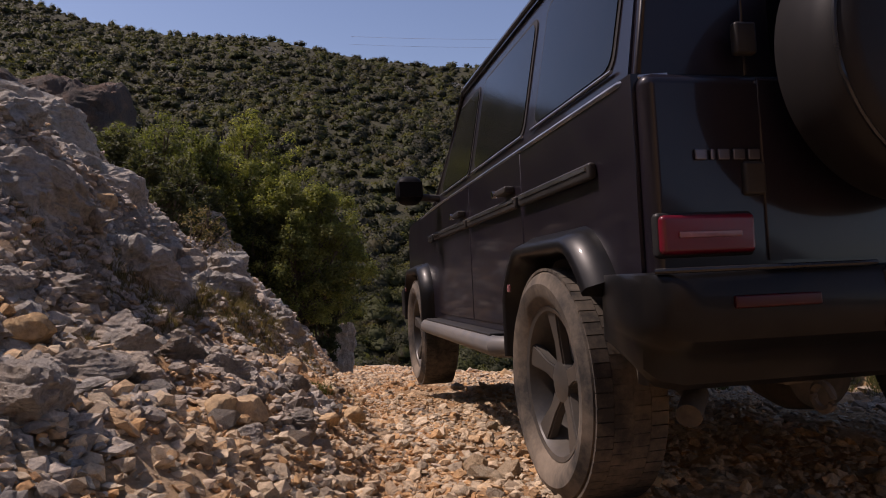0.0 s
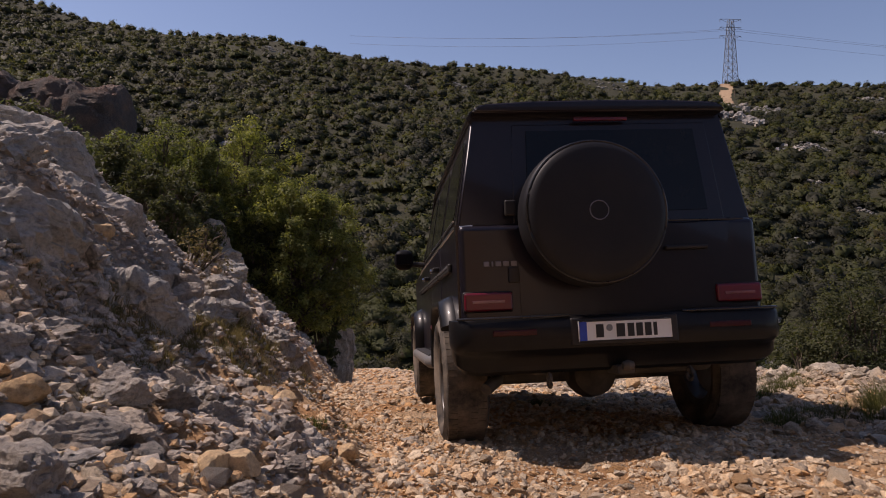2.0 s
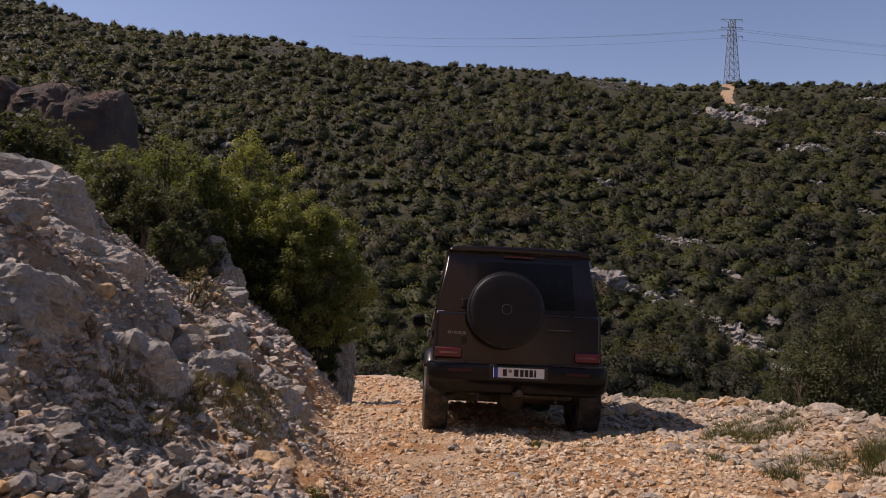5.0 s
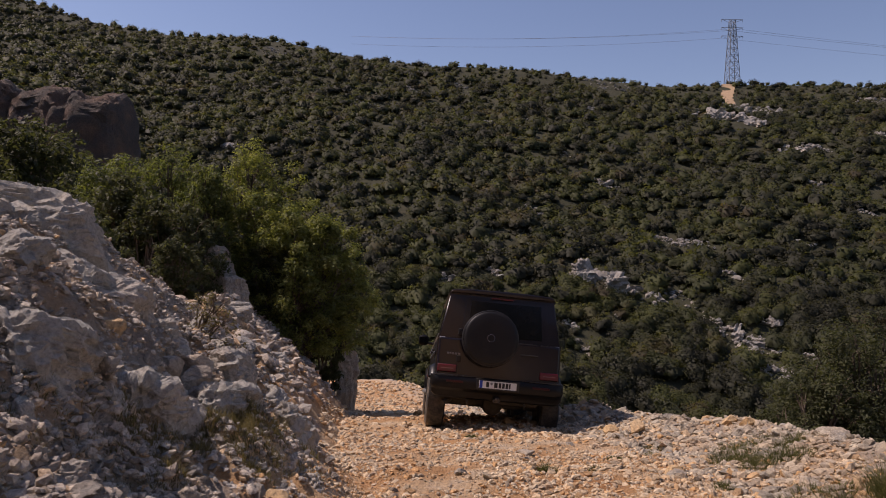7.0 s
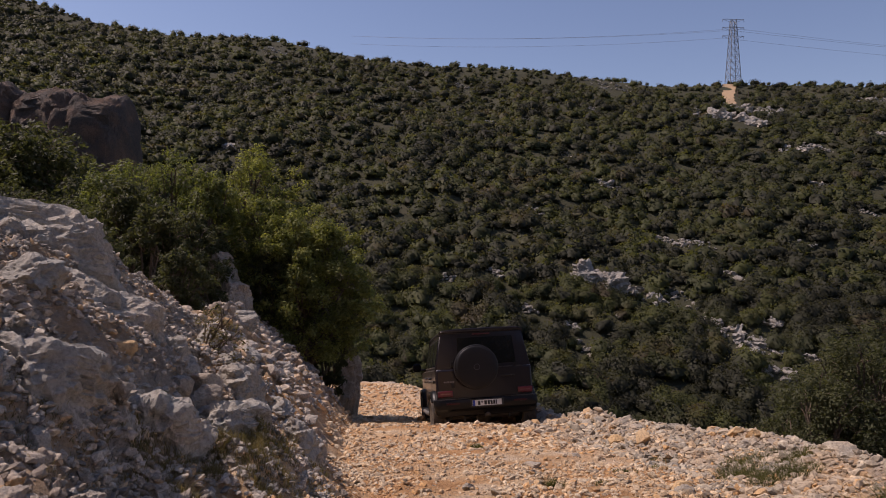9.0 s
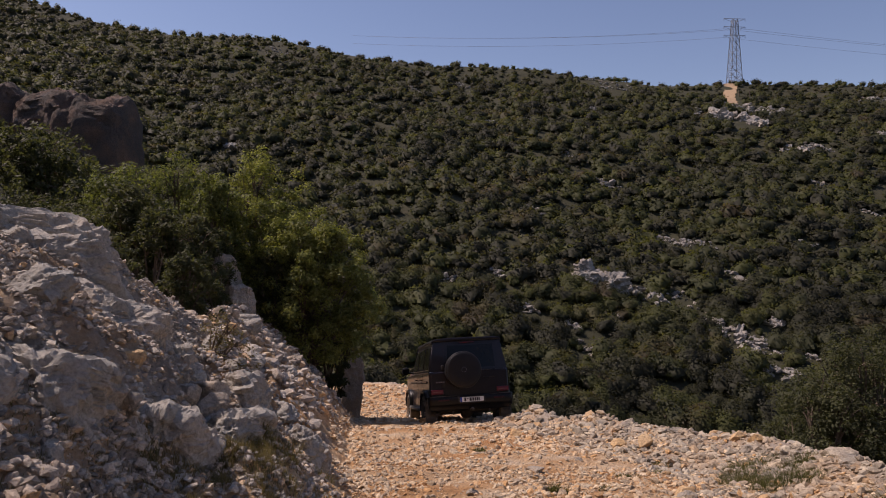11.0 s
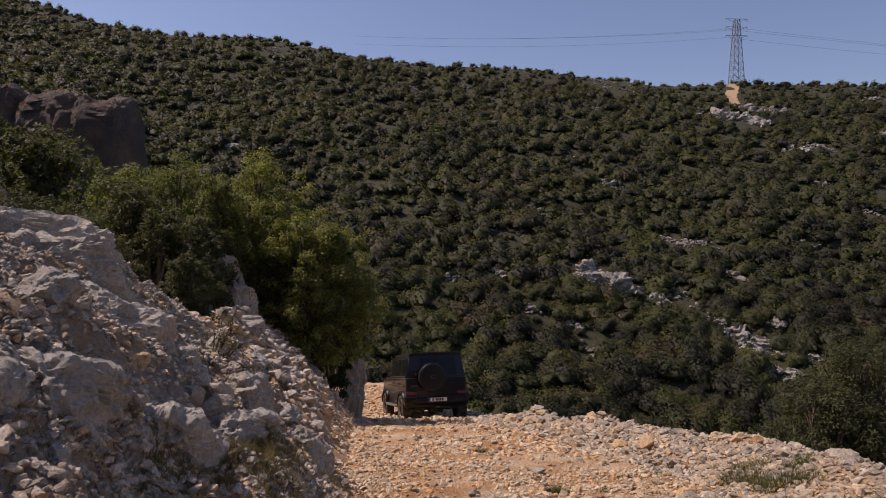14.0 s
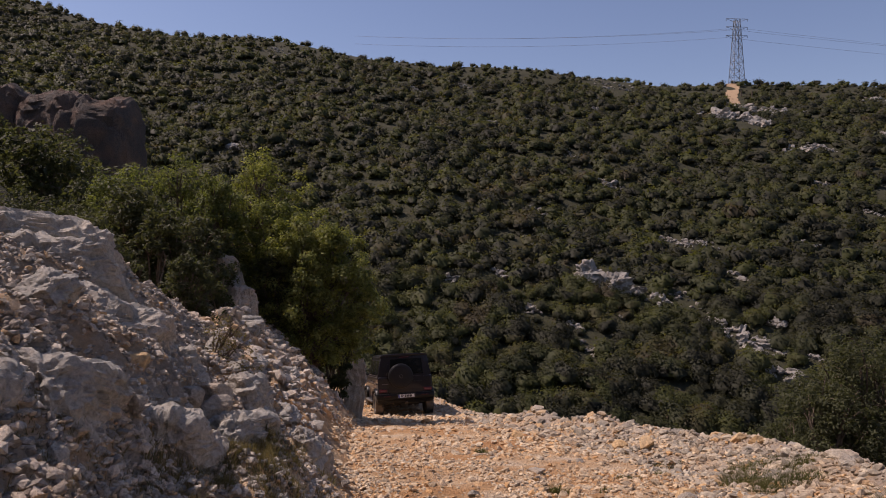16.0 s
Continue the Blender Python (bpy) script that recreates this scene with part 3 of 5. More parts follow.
def build_outcrops():
    """The scarp of bedrock above the rubble, and the ledges over it. turn: the width's way; 68 runs along the scarp."""
    face, ledge = "grey limestone outcrop with a broad shaded face above the rubble", "weathered limestone ledge on the rocky bank"
    for x, y, w, d, z0, z1, turn, slope, label in (
        (-1.93, 3.72, 0.64, 0.56, 0.60, 1.40, 62, 0.42, face),
        (-1.73, 4.37, 0.74, 0.53, 0.45, 1.02, 70, 0.2, face),
        (-2.01, 3.19, 0.26, 0.38, 1.16, 1.47, 50, 0.1, "upright grey limestone block on the rubble"),
        (-1.89, 3.25, 0.29, 0.35, 0.90, 1.20, 40, 0.0, "squared grey limestone block below the scarp"),
        (-2.42, 3.59, 0.72, 0.62, 0.95, 1.62, 60, 0.1, ledge),
        (-2.39, 4.91, 0.86, 0.62, 0.95, 1.62, 64, 0.28, ledge),
        (-2.09, 5.29, 0.60, 0.50, 0.75, 1.26, 66, 0.2, ledge),
        (-2.72, 4.54, 0.96, 0.75, 1.1, 1.80, 58, 0.1, ledge),
        (-2.82, 5.39, 1.02, 0.81, 1.3, 1.99, 62, 0.25, ledge),
        (-3.42, 5.74, 1.20, 1.00, 1.4, 2.24, 40, 0.1, ledge),
        (-3.07, 4.94, 1.08, 0.88, 1.3, 1.98, 60, 0.15, ledge),
        (-1.47, 5.07, 0.67, 0.50, 0.25, 0.82, 66, 0.3, face),
        (-1.21, 5.79, 0.62, 0.43, -0.2, 0.56, 62, 0.45, "dark limestone nose at the foot of the bank"),
        (-1.65, 5.84, 0.60, 0.50, 0.3, 0.92, 70, 0.3, ledge),
    ):
        outcrop("rock_outcrop", x, y, w, d, z0, z1, turn, label, slope=slope)
    outcrop("rock_outcrop", -2.80, 6.02, 0.62, 0.5, 1.1, 1.74, 62, "ochre-stained rounded limestone outcrop on the bank", mat=M_TANROCK, slope=0.35)
    for x, y, w, z0, z1, turn, label in ((-1.70, 5.17, 0.24, 0.86, 1.05, 20, "pale broken rock lying on the scree"), (-1.76, 4.88, 0.16, 0.92, 1.08, 75, "rounded grey rock lying on the scree"), (-1.62, 4.98, 0.2, 0.8, 0.98, 40, "grey broken rock lying on the scree"), (-1.98, 4.47, 0.2, 1.14, 1.36, 30, "ochre-stained limestone rock on a ledge")):
        outcrop("rock", x, y, w, w * 0.8, z0, z1, turn, label, level=5, cuts=14, rough=0.45, mat=M_ORANGE if "ochre" in label else M_BOULDER, group="rocks")
    # slabs that stand among the bushes
    for x, y, w, d, z0, z1, turn, lean, label in ((-4.62, 14.95, 0.75, 0.6, -0.6, 1.78, 60, 9, "tall grey limestone slab leaning among the bushes"), (-4.22, 14.5, 0.55, 0.5, -0.8, 1.12, 30, 4, "grey limestone slab standing among the bushes"), (-2.42, 17.4, 0.5, 0.6, -3.1, -0.85, 20, -4, "upright grey rock slab beside the dark bush")):
        ob = outcrop("rock_slab", x, y, w, d, z0, z1, turn, label, level=5, cuts=12, mat=M_BOULDER, group="slabs")
        ob.matrix_basis = pose(x, y, (z0 + z1) / 2, 0, -lean, 0) @ pose(0, 0, 0, 0, 0, turn)


def cliff(x, y, w, d, z0, z1):
    """A blocky cliff with upright flutes, ledges and an uneven top."""
    v, f = ICO[5]
    p = np.sign(v) * np.abs(v) ** 0.45
    p /= np.maximum(1.0, np.abs(p).max(1))[:, None]
    k = int(rng.integers(999))
    q = p * np.array([w, d, z1 - z0]) * 0.5
    a = np.arctan2(p[:, 1], p[:, 0]) * (w + d) * 0.25
    flute = 0.4 * fractal(a * 0.9, q[:, 2] * 0.45, k, 6, 0.62) + 0.5 * (0.5 - np.abs(fractal(a * 0.7 + q[:, 2] * 0.5, q[:, 2] * 0.9, k + 9, 5, 0.62)))
    q[:, :2] *= (1 + 0.15 * flute - 0.06 * p[:, 2])[:, None]
    q[:, 2] += np.clip(p[:, 2], 0, 1) ** 3 * 0.4 * fractal(q[:, 0] * 0.8 + k, q[:, 1] * 0.8, k + 20, 5, 0.62)
    me = raw_mesh("cliff", q, f)
    me.shade_smooth()
    me.set_sharp_from_angle(angle=radians(26))
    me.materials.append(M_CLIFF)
    ob = new("cliff", me)
    ob.matrix_basis = pose(x, y, (z0 + z1) / 2, 0, 0, rng.uniform(-14, 14))
    tagged(ob, "weathered limestone cliff rising from the scrub, shade put into its colour", "rock", "cliffs")


def build_boulders():
    grey, ochre = "grey weathered limestone boulder on the rubble bank", "ochre-stained limestone rock lying on the rubble"
    # x, y, size
    for x, y, s in ((-3.3, 6.3, 0.5), (-1.35, 6.7, 0.4), (-1.5, 7.2, 0.35), (-1.95, 6.5, 0.4), (-2.3, 6.9, 0.4), (-1.75, 7.7, 0.35), (-2.4, 8.6, 0.4), (-2.2, 9.6, 0.35), (-3.0, 10.2, 0.5), (-2.3, 4.15, 0.35), (-2.5, 3.05, 0.4)):
        boulder("boulder", x, y, s, grey, mat=M_ROCK, level=5, rough=0.17, sink=0.46, flat=0.85, cuts=24)
    for x, y, s in ((-0.89, 2.30, 0.30), (-0.84, 2.46, 0.26), (-0.80, 1.86, 0.25), (-0.97, 1.74, 0.24), (-1.0, 2.72, 0.28), (-1.25, 2.85, 0.3), (-0.82, 2.45, 0.22), (-1.2, 2.32, 0.2), (-1.4, 2.4, 0.22), (-0.75, 3.0, 0.24), (-0.6, 2.75, 0.2), (-1.5, 2.7, 0.25), (-1.45, 3.1, 0.26), (-0.95, 3.3, 0.2), (-0.72, 2.3, 0.16), (-0.45, 2.9, 0.15), (-0.55, 3.3, 0.16), (-1.15, 3.6, 0.2), (-0.95, 2.15, 0.16), (-0.95, 1.85, 0.2), (-1.15, 1.95, 0.16), (-0.8, 1.75, 0.14), (-1.3, 2.1, 0.2), (-1.05, 1.65, 0.15), (-1.7, 2.5, 0.25), (-0.85, 2.9, 0.2), (-1.3, 2.6, 0.22), (-0.5, 2.45, 0.14)):
        boulder("rock", x, y, s * 0.72, "grey broken rock among the rubble beside the track", level=5, cuts=16, rough=0.15, group="rocks")
    for x, y, s in ((-1.15, 2.42, 0.15), (-0.62, 2.55, 0.11), (-0.40, 3.15, 0.09), (1.01, 10.5, 0.2), (2.2, 9.1, 0.18), (2.45, 8.8, 0.22), (3.24, 8.0, 0.15), (3.32, 7.7, 0.16), (1.94, 6.0, 0.16), (-0.86, 4.1, 0.13), (-0.72, 3.9, 0.12), (-0.55, 2.6, 0.13), (-0.35, 3.6, 0.1)):
        boulder("ochre_rock", x, y, s, ochre, level=4, cuts=11, rough=0.05, mat=M_ORANGE, group="ochre rocks")
    for x, y, s in ((1.95, 5.9, 0.2), (0.85, 7.0, 0.15), (3.3, 6.0, 0.4), (3.5, 6.6, 0.5), (3.2, 7.6, 0.3), (3.6, 7.5, 0.35), (2.7, 9.9, 0.25), (3.0, 9.3, 0.25), (2.3, 7.2, 0.18), (2.75, 5.4, 0.25), (3.7, 5.3, 0.45), (1.5, 8.2, 0.14), (0.2, 6.2, 0.12), (1.55, 9.4, 0.16), (0.5, 8.3, 0.12), (2.4, 4.6, 0.16), (3.0, 4.7, 0.3), (-0.1, 4.5, 0.13), (0.6, 5.1, 0.13), (1.3, 4.4, 0.12), (1.58, 13.6, 0.5), (1.75, 13.75, 0.45), (1.45, 13.75, 0.4), (0.91, 7.4, 0.17), (3.45, 6.3, 0.7)):
        boulder("pale_rock", x, y, 0.9 * s if s < 0.2 else 0.09 + 0.36 * s, "pale limestone rock at the edge of the track", level=4, cuts=14, rough=0.14, mat=M_PALE, group="pale rocks", flat=0.55, sink=0.3)
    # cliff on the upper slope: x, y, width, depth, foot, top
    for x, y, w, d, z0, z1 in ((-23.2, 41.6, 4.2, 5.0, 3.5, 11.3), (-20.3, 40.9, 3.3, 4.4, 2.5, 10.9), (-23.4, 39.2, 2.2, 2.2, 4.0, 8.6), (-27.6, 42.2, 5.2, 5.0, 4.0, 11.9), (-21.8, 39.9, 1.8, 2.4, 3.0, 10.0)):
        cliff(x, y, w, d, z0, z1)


build_boulders()
build_outcrops()


# ---- scrub ----
def leaf_cloud(n, size, lobes, spread=0.35, up=0.3, jitter=0.55, three=False):
    """n leaves (two-triangle blades) round the lobes of a crown: lobes as rows of x, y, z, radius."""
    lobes = np.asarray(lobes, float)
    wgt = lobes[:, 3] ** 2
    k = rng.choice(len(lobes), n, p=wgt / wgt.sum())
    d = rng.normal(size=(n, 3))
    d /= np.linalg.norm(d, axis=1)[:, None]
    d[:, 2] = np.where(d[:, 2] < -0.5, -d[:, 2], d[:, 2])
    r = lobes[k, 3] * (1 - spread * rng.uniform(0, 1, n) ** 1.5)
    q = d * 2.5 + lobes[k, :3] * 3
    r = r * (1 + 0.22 * vnoise(q[:, 0] * 2 + q[:, 2], q[:, 1] * 2 - q[:, 2], 5))
    c = lobes[k, :3] + d * r[:, None]
    nrm = d + rng.normal(0, jitter, (n, 3)) + np.array([0, 0, up])
    nrm /= np.linalg.norm(nrm, axis=1)[:, None]
    a = np.cross(nrm, rng.normal(size=(n, 3)))
    a /= np.linalg.norm(a, axis=1)[:, None]
    b = np.cross(nrm, a)
    s = (size * rng.uniform(0.6, 1.35, n))[:, None]
    if three:
        v = np.stack([c - a * s - b * s * 0.6, c + a * s - b * s * 0.6, c + b * s * 1.1], 1)
        return v.reshape(-1, 3), np.arange(n * 3).reshape(n, 3)
    v = np.stack([c - a * s, c + b * s * 0.42, c + a * s, c - b * s * 0.42], 1)
    return v.reshape(-1, 3), np.arange(n * 4).reshape(n, 4)


def shrub(level, lobes, leaves, size):
    """A low dome-shaped shrub one unit across: a lumpy body of foliage with loose leaves round it."""
    balls = [(0, 0, 0.12, 0.30)]
    for k in range(lobes):
        a, e = k * 2.4 + rng.uniform(-0.5, 0.5), rng.uniform(0.05, 1.25)
        q = rng.uniform(0.17, 0.29)
        balls.append((math.cos(a) * math.cos(e) * q, math.sin(a) * math.cos(e) * q, 0.12 + math.sin(e) * q * 0.9, rng.uniform(0.15, 0.25)))
    balls = np.array(balls)
    d, f = ICO[max(level, 1)]
    c = balls[:, :3] - np.array([0, 0, 0.12])
    dc = d @ c.T
    disc = balls[:, 3] ** 2 - (c ** 2).sum(1) + dc ** 2
    r = np.where(disc > 0, dc + np.sqrt(np.maximum(disc, 0)), 0)
    k = r.argmax(1)
    p = d * r.max(1)[:, None]
    nrm = p - c[k]
    p = p * (0.70 + rng.normal(0, 0.05, len(p)))[:, None] + np.array([0, 0, 0.10])
    nrm = nrm / np.linalg.norm(nrm, axis=1)[:, None] + rng.normal(0, 0.3, p.shape) + np.array([0, 0, 0.45])
    f = f[(d[f][:, :, 2] > -0.45).all(1)]
    if not level:
        p, nrm, f = p[:0], nrm[:0], f[:0]
    v2, f2 = leaf_cloud(leaves, size, balls, 0.3, 0.2, 0.5, True)
    mid = v2.reshape(-1, 3, 3).mean(1)
    off = mid[:, None, :] - balls[None, :, :3]
    far = np.linalg.norm(off, axis=2)
    k = np.abs(far - balls[None, :, 3]).argmin(1)
    lobe = off[np.arange(len(mid)), k]
    dome = mid - np.array([0, 0, 0.2])
    n2 = 0.6 * lobe / np.linalg.norm(lobe, axis=1)[:, None] + 0.5 * dome / np.linalg.norm(dome, axis=1)[:, None] + rng.normal(0, 0.16, mid.shape) + np.array([0, 0, 0.4])
    return np.concatenate([p, v2]), np.concatenate([f, f2 + len(p)]), np.concatenate([nrm, np.repeat(n2, 3, axis=0)])


def build_scrub():
    """Scrub of the far slopes: thousands of uneven low crowns, in one object."""
    near = [shrub(2, 9 + k, 330, 0.027) for k in range(7)]
    away = [shrub(2, 6 + k, 80, 0.046) for k in range(7)]
    kinds = near + away
    # evenly strewn as seen over the slope: denser near
    n = 16000
    y = np.where(np.arange(n) < 1500, 46 + 32 * rng.uniform(0, 1, n), 78 + 190 * rng.uniform(0, 1, n) ** 1.15)
    u = rng.uniform(-0.74, 0.76, n)
    x = u * y
    z = height(x, y)
    size = (1.7 + 4.9 * rng.uniform(0, 1, n) ** 1.8) * (0.85 + 0.25 * np.clip(y / 200, 0, 1.0)) * np.where(y > 245, 0.7, 1)
    # rock patches stay open but for low shrubs
    keep = np.ones(n, bool)
    low = (size < 2.6) & (rng.uniform(0, 1, n) < 0.85)
    for cx, cy, r, _ in CRAGS:
        keep &= ((x - cx) ** 2 + ((y - cy + 1.6) * 0.7) ** 2 > (r * (0.46 if r > 12 else 0.32) + size * 0.22) ** 2) | (low & ((x - cx) ** 2 + (y - cy) ** 2 > (r * 0.2) ** 2))
    keep &= ~((np.abs(x - 0.417 * y) < 2.6) & (y > 222) & (y < 262))
    keep &= fractal(x / 14, y / 14, 91, 2) + rng.normal(0, 0.3, n) > -1.15
    x, y, z, size = x[keep], y[keep], z[keep], size[keep]
    n = len(x)
    pick = rng.integers(0, 7, n) + np.where((y < 106) & (y > 76), 0, 7)
    ang = rng.uniform(0, 6.283, n)
    cos, fac, nor, at = [], [], [], 0
    for k, (v, f, vn) in enumerate(kinds):
        w = np.where(pick == k)[0]
        c, s = np.cos(ang[w])[:, None], np.sin(ang[w])[:, None]
        hz = rng.uniform(0.65, 1.1, len(w))[:, None]
        p = np.stack([v[:, 0] * c - v[:, 1] * s, v[:, 0] * s + v[:, 1] * c, v[:, 2] * hz], -1) * size[w][:, None, None]
        p += np.stack([x[w], y[w], z[w] - 0.1], -1)[:, None, :]
        nor.append(np.stack([vn[:, 0] * c - vn[:, 1] * s, vn[:, 0] * s + vn[:, 1] * c, vn[:, 2] + 0 * c], -1).reshape(-1, 3))
        cos.append(p.reshape(-1, 3))
        fac.append((f[None] + (np.arange(len(w)) * len(v))[:, None, None]).reshape(-1, 3) + at)
        at += len(w) * len(v)
    me = raw_mesh("scrub", np.concatenate(cos), np.concatenate(fac))
    me.shade_smooth()
    me.normals_split_custom_set_from_vertices(np.concatenate(nor).astype(np.float32))
    me.materials.append(M_SCRUB)
    tagged(new("scrub", me), "dense green evergreen scrub covering the far hillside", "scrub", kind="stuff")


# pale crags on the far slope: x, y, width, height
CRAGS = [(-19.5, 196.6, 9.8, 1.3), (46.5, 126.8, 5.6, 1.3), (42.8, 130.0, 7.5, 1.0), (29.5, 106.8, 6.4, 1.7), (25.4, 99.4, 0.8, 1.4), (47.3, 99.6, 3.0, 1.4), (41.4, 96.4, 8.0, 1.4), (42.9, 93.5, 4.5, 1.2), (43.1, 88.5, 5.0, 1.5), (36.9, 152.6, 4.6, 1.5), (88.4, 210.0, 15.7, 4.2), (103.8, 224.4, 14.9, 2.1), (93.3, 180.8, 6.0, 2.0), (100.1, 183.5, 5.5, 1.2), (6.1, 235.5, 6.7, 0.9), (60.1, 252.5, 16.8, 1.2), (-47.7, 151.4, 4.3, 1.8), (8.2, 107.9, 2.7, 1.5)] + [(-0.3, 104.2, 3.1, 1.1), (36.3, 106.3, 6.2, 0.9), (47.5, 114.0, 4.4, 0.9), (18.4, 92.1, 3.1, 1.0), (12.5, 99.2, 2.8, 0.9), (-10.4, 223.3, 4.8, 0.9), (12.1, 191.1, 4.8, 0.9), (23.1, 197.0, 3.3, 0.9), (46.0, 212.1, 4.6, 1.0), (30.1, 167.8, 3.3, 0.9), (18.0, 136.9, 4.1, 0.9), (86.8, 159.2, 4.0, 0.9), (150.3, 239.1, 9.1, 1.3), (122.5, 194.9, 6.5, 1.4), (88.2, 142.3, 3.1, 0.9), (-59.9, 245.1, 8.2, 0.9), (-64.9, 179.8, 3.9, 0.9), (66.0, 124.9, 3.1, 0.9), (18.1, 96.4, 2.4, 0.9), (49.2, 91.6, 2.0, 1.0)]


def build_crags():
    shapes = []
    for k in range(10):
        v, f = broken_stone(3, 13, 0.34, 0.85)
        me = raw_mesh("rock", v, f)
        me.shade_smooth()
        me.set_sharp_from_angle(angle=radians(30))
        me.materials.append(M_CRAG)
        shapes.append(me)
    for x, y, w, h in CRAGS:
        root = bpy.data.objects.new("crag", None)
        scene.collection.objects.link(root)
        root.matrix_basis = pose(x, y, ground_at(x, y))
        tagged(root, "pale jagged limestone outcrop among hillside scrub", "rock outcrop", "crags")
        # ledges that run aslant over the slope
        n, bend = max(9, min(70, int(w * 7))), rng.uniform(-0.9, -0.2)
        for i in range(n):
            s = min(h, 3.4) * (0.16 + 0.75 * rng.uniform() ** 2)
            a = rng.uniform(-0.5, 0.5)
            px = a * w + rng.normal(0, 0.09) * w
            py = a * bend * w + rng.choice((-0.22, 0.0, 0.2)) * w + rng.normal(0, 0.05) * w
            ob = new("rock", shapes[int(rng.integers(10))])
            ob.parent = root
            ob.matrix_basis = pose(px, py, ground_at(x + px, y + py) - root.location.z + 0.25 * s, rng.uniform(-20, 20), rng.uniform(-20, 20), rng.uniform(0, 360)) @ Matrix.Diagonal((s * rng.uniform(0.9, 2.0), s * 1.0, s * rng.uniform(0.7, 1.3), 1))


def build_heads():
    """Two blocky heads of pale rock on the far slope."""
    for x, y, w, h, turn in ((22.6, 107.6, 5.6, 4.8, 20), (26.2, 105.2, 4.2, 5.2, -15)):
        z = ground_at(x, y)
        v, f = broken_stone(5, 14, 0.30, 1.0)
        me = raw_mesh("rock_crag", v * np.array([w, w * 0.8, h]) * 1.1, f)
        me.shade_smooth()
        me.set_sharp_from_angle(angle=radians(26))
        me.materials.append(M_CRAG)
        ob = new("rock_crag", me)
        ob.matrix_basis = pose(x, y, z + h * 0.25, 0, 0, turn)
        tagged(ob, "blocky pale limestone crag standing out of the scrub", "rock outcrop", "crags")


build_crags()
build_heads()
build_scrub()


# ---- building in parts ----
def part(name, bm, material, parent, label="", smooth=35):
    me = bpy.data.meshes.new(name)
    bmesh.ops.recalc_face_normals(bm, faces=bm.faces)
    bevelled = bm.faces.layers.int.get("bevelled") is not None
    bm.to_mesh(me)
    bm.free()
    if bevelled:
        # normals weighted by face area keep the flats flat and the edges round
        me.shade_smooth()
        sums = [Vector() for _ in me.vertices]
        for f in me.polygons:
            for i in f.vertices:
                sums[i] += f.normal * f.area
        me.normals_split_custom_set_from_vertices([v.normalized() for v in sums])
    elif smooth:
        me.shade_smooth()
        me.set_sharp_from_angle(angle=radians(smooth))
    else:
        me.shade_flat()
    me.materials.append(material)
    ob = new(name, me)
    ob.parent = parent
    return tagged(ob, label)


def box(x0, x1, y0, y1, z0, z1, r=0.01, bm=None, seg=2):
    bm = bm or bmesh.new()
    m = Matrix.Translation(((x0 + x1) / 2, (y0 + y1) / 2, (z0 + z1) / 2)) @ Matrix.Diagonal((x1 - x0, y1 - y0, z1 - z0, 1))
    if r:
        bm.faces.layers.int.get("bevelled") or bm.faces.layers.int.new("bevelled")
    g = bmesh.ops.create_cube(bm, size=1, matrix=m)
    if r:
        edges = list({e for v in g["verts"] for e in v.link_edges})
        bmesh.ops.bevel(bm, geom=edges, offset=r, segments=seg, affect="EDGES", profile=0.5)
    return bm


def prism(points, depth, r=0.0, bm=None, seg=2):
    """A flat outline of 3D points, thickened along the vector depth."""
    bm = bm or bmesh.new()
    if r:
        bm.faces.layers.int.get("bevelled") or bm.faces.layers.int.new("bevelled")
    f = bm.faces.new([bm.verts.new(p) for p in points])
    g = bmesh.ops.extrude_face_region(bm, geom=[f])
    vs = [q for q in g["geom"] if isinstance(q, bmesh.types.BMVert)]
    bmesh.ops.translate(bm, vec=depth, verts=vs)
    if r:
        bmesh.ops.bevel(bm, geom=list(bm.edges), offset=r, segments=seg, affect="EDGES", clamp_overlap=True)
    return bm


def tube(points, radius, sides=10, bm=None, closed=False):
    """A round bar along points; radius may be a list."""
    bm = bm or bmesh.new()
    pts = [Vector(p) for p in points]
    rings = []
    for i, p in enumerate(pts):
        a = pts[i - 1] if (i or closed) else p
        b = pts[(i + 1) % len(pts)] if (i < len(pts) - 1 or closed) else p
        d = (b - a).normalized()
        u = d.orthogonal().normalized() if abs(d.z) > 0.95 else d.cross(Vector((0, 0, 1))).normalized()
        w = d.cross(u)
        r = radius[i] if isinstance(radius, (list, tuple)) else radius
        rings.append([bm.verts.new(p + (u * math.cos(t) + w * math.sin(t)) * r) for t in [6.2832 * k / sides for k in range(sides)]])
    for i in range(len(rings) - (0 if closed else 1)):
        a, b = rings[i], rings[(i + 1) % len(rings)]
        for k in range(sides):
            bm.faces.new((a[k], a[(k + 1) % sides], b[(k + 1) % sides], b[k]))
    if not closed:
        bm.faces.new(rings[0][::-1])
        bm.faces.new(rings[-1])
    return bm


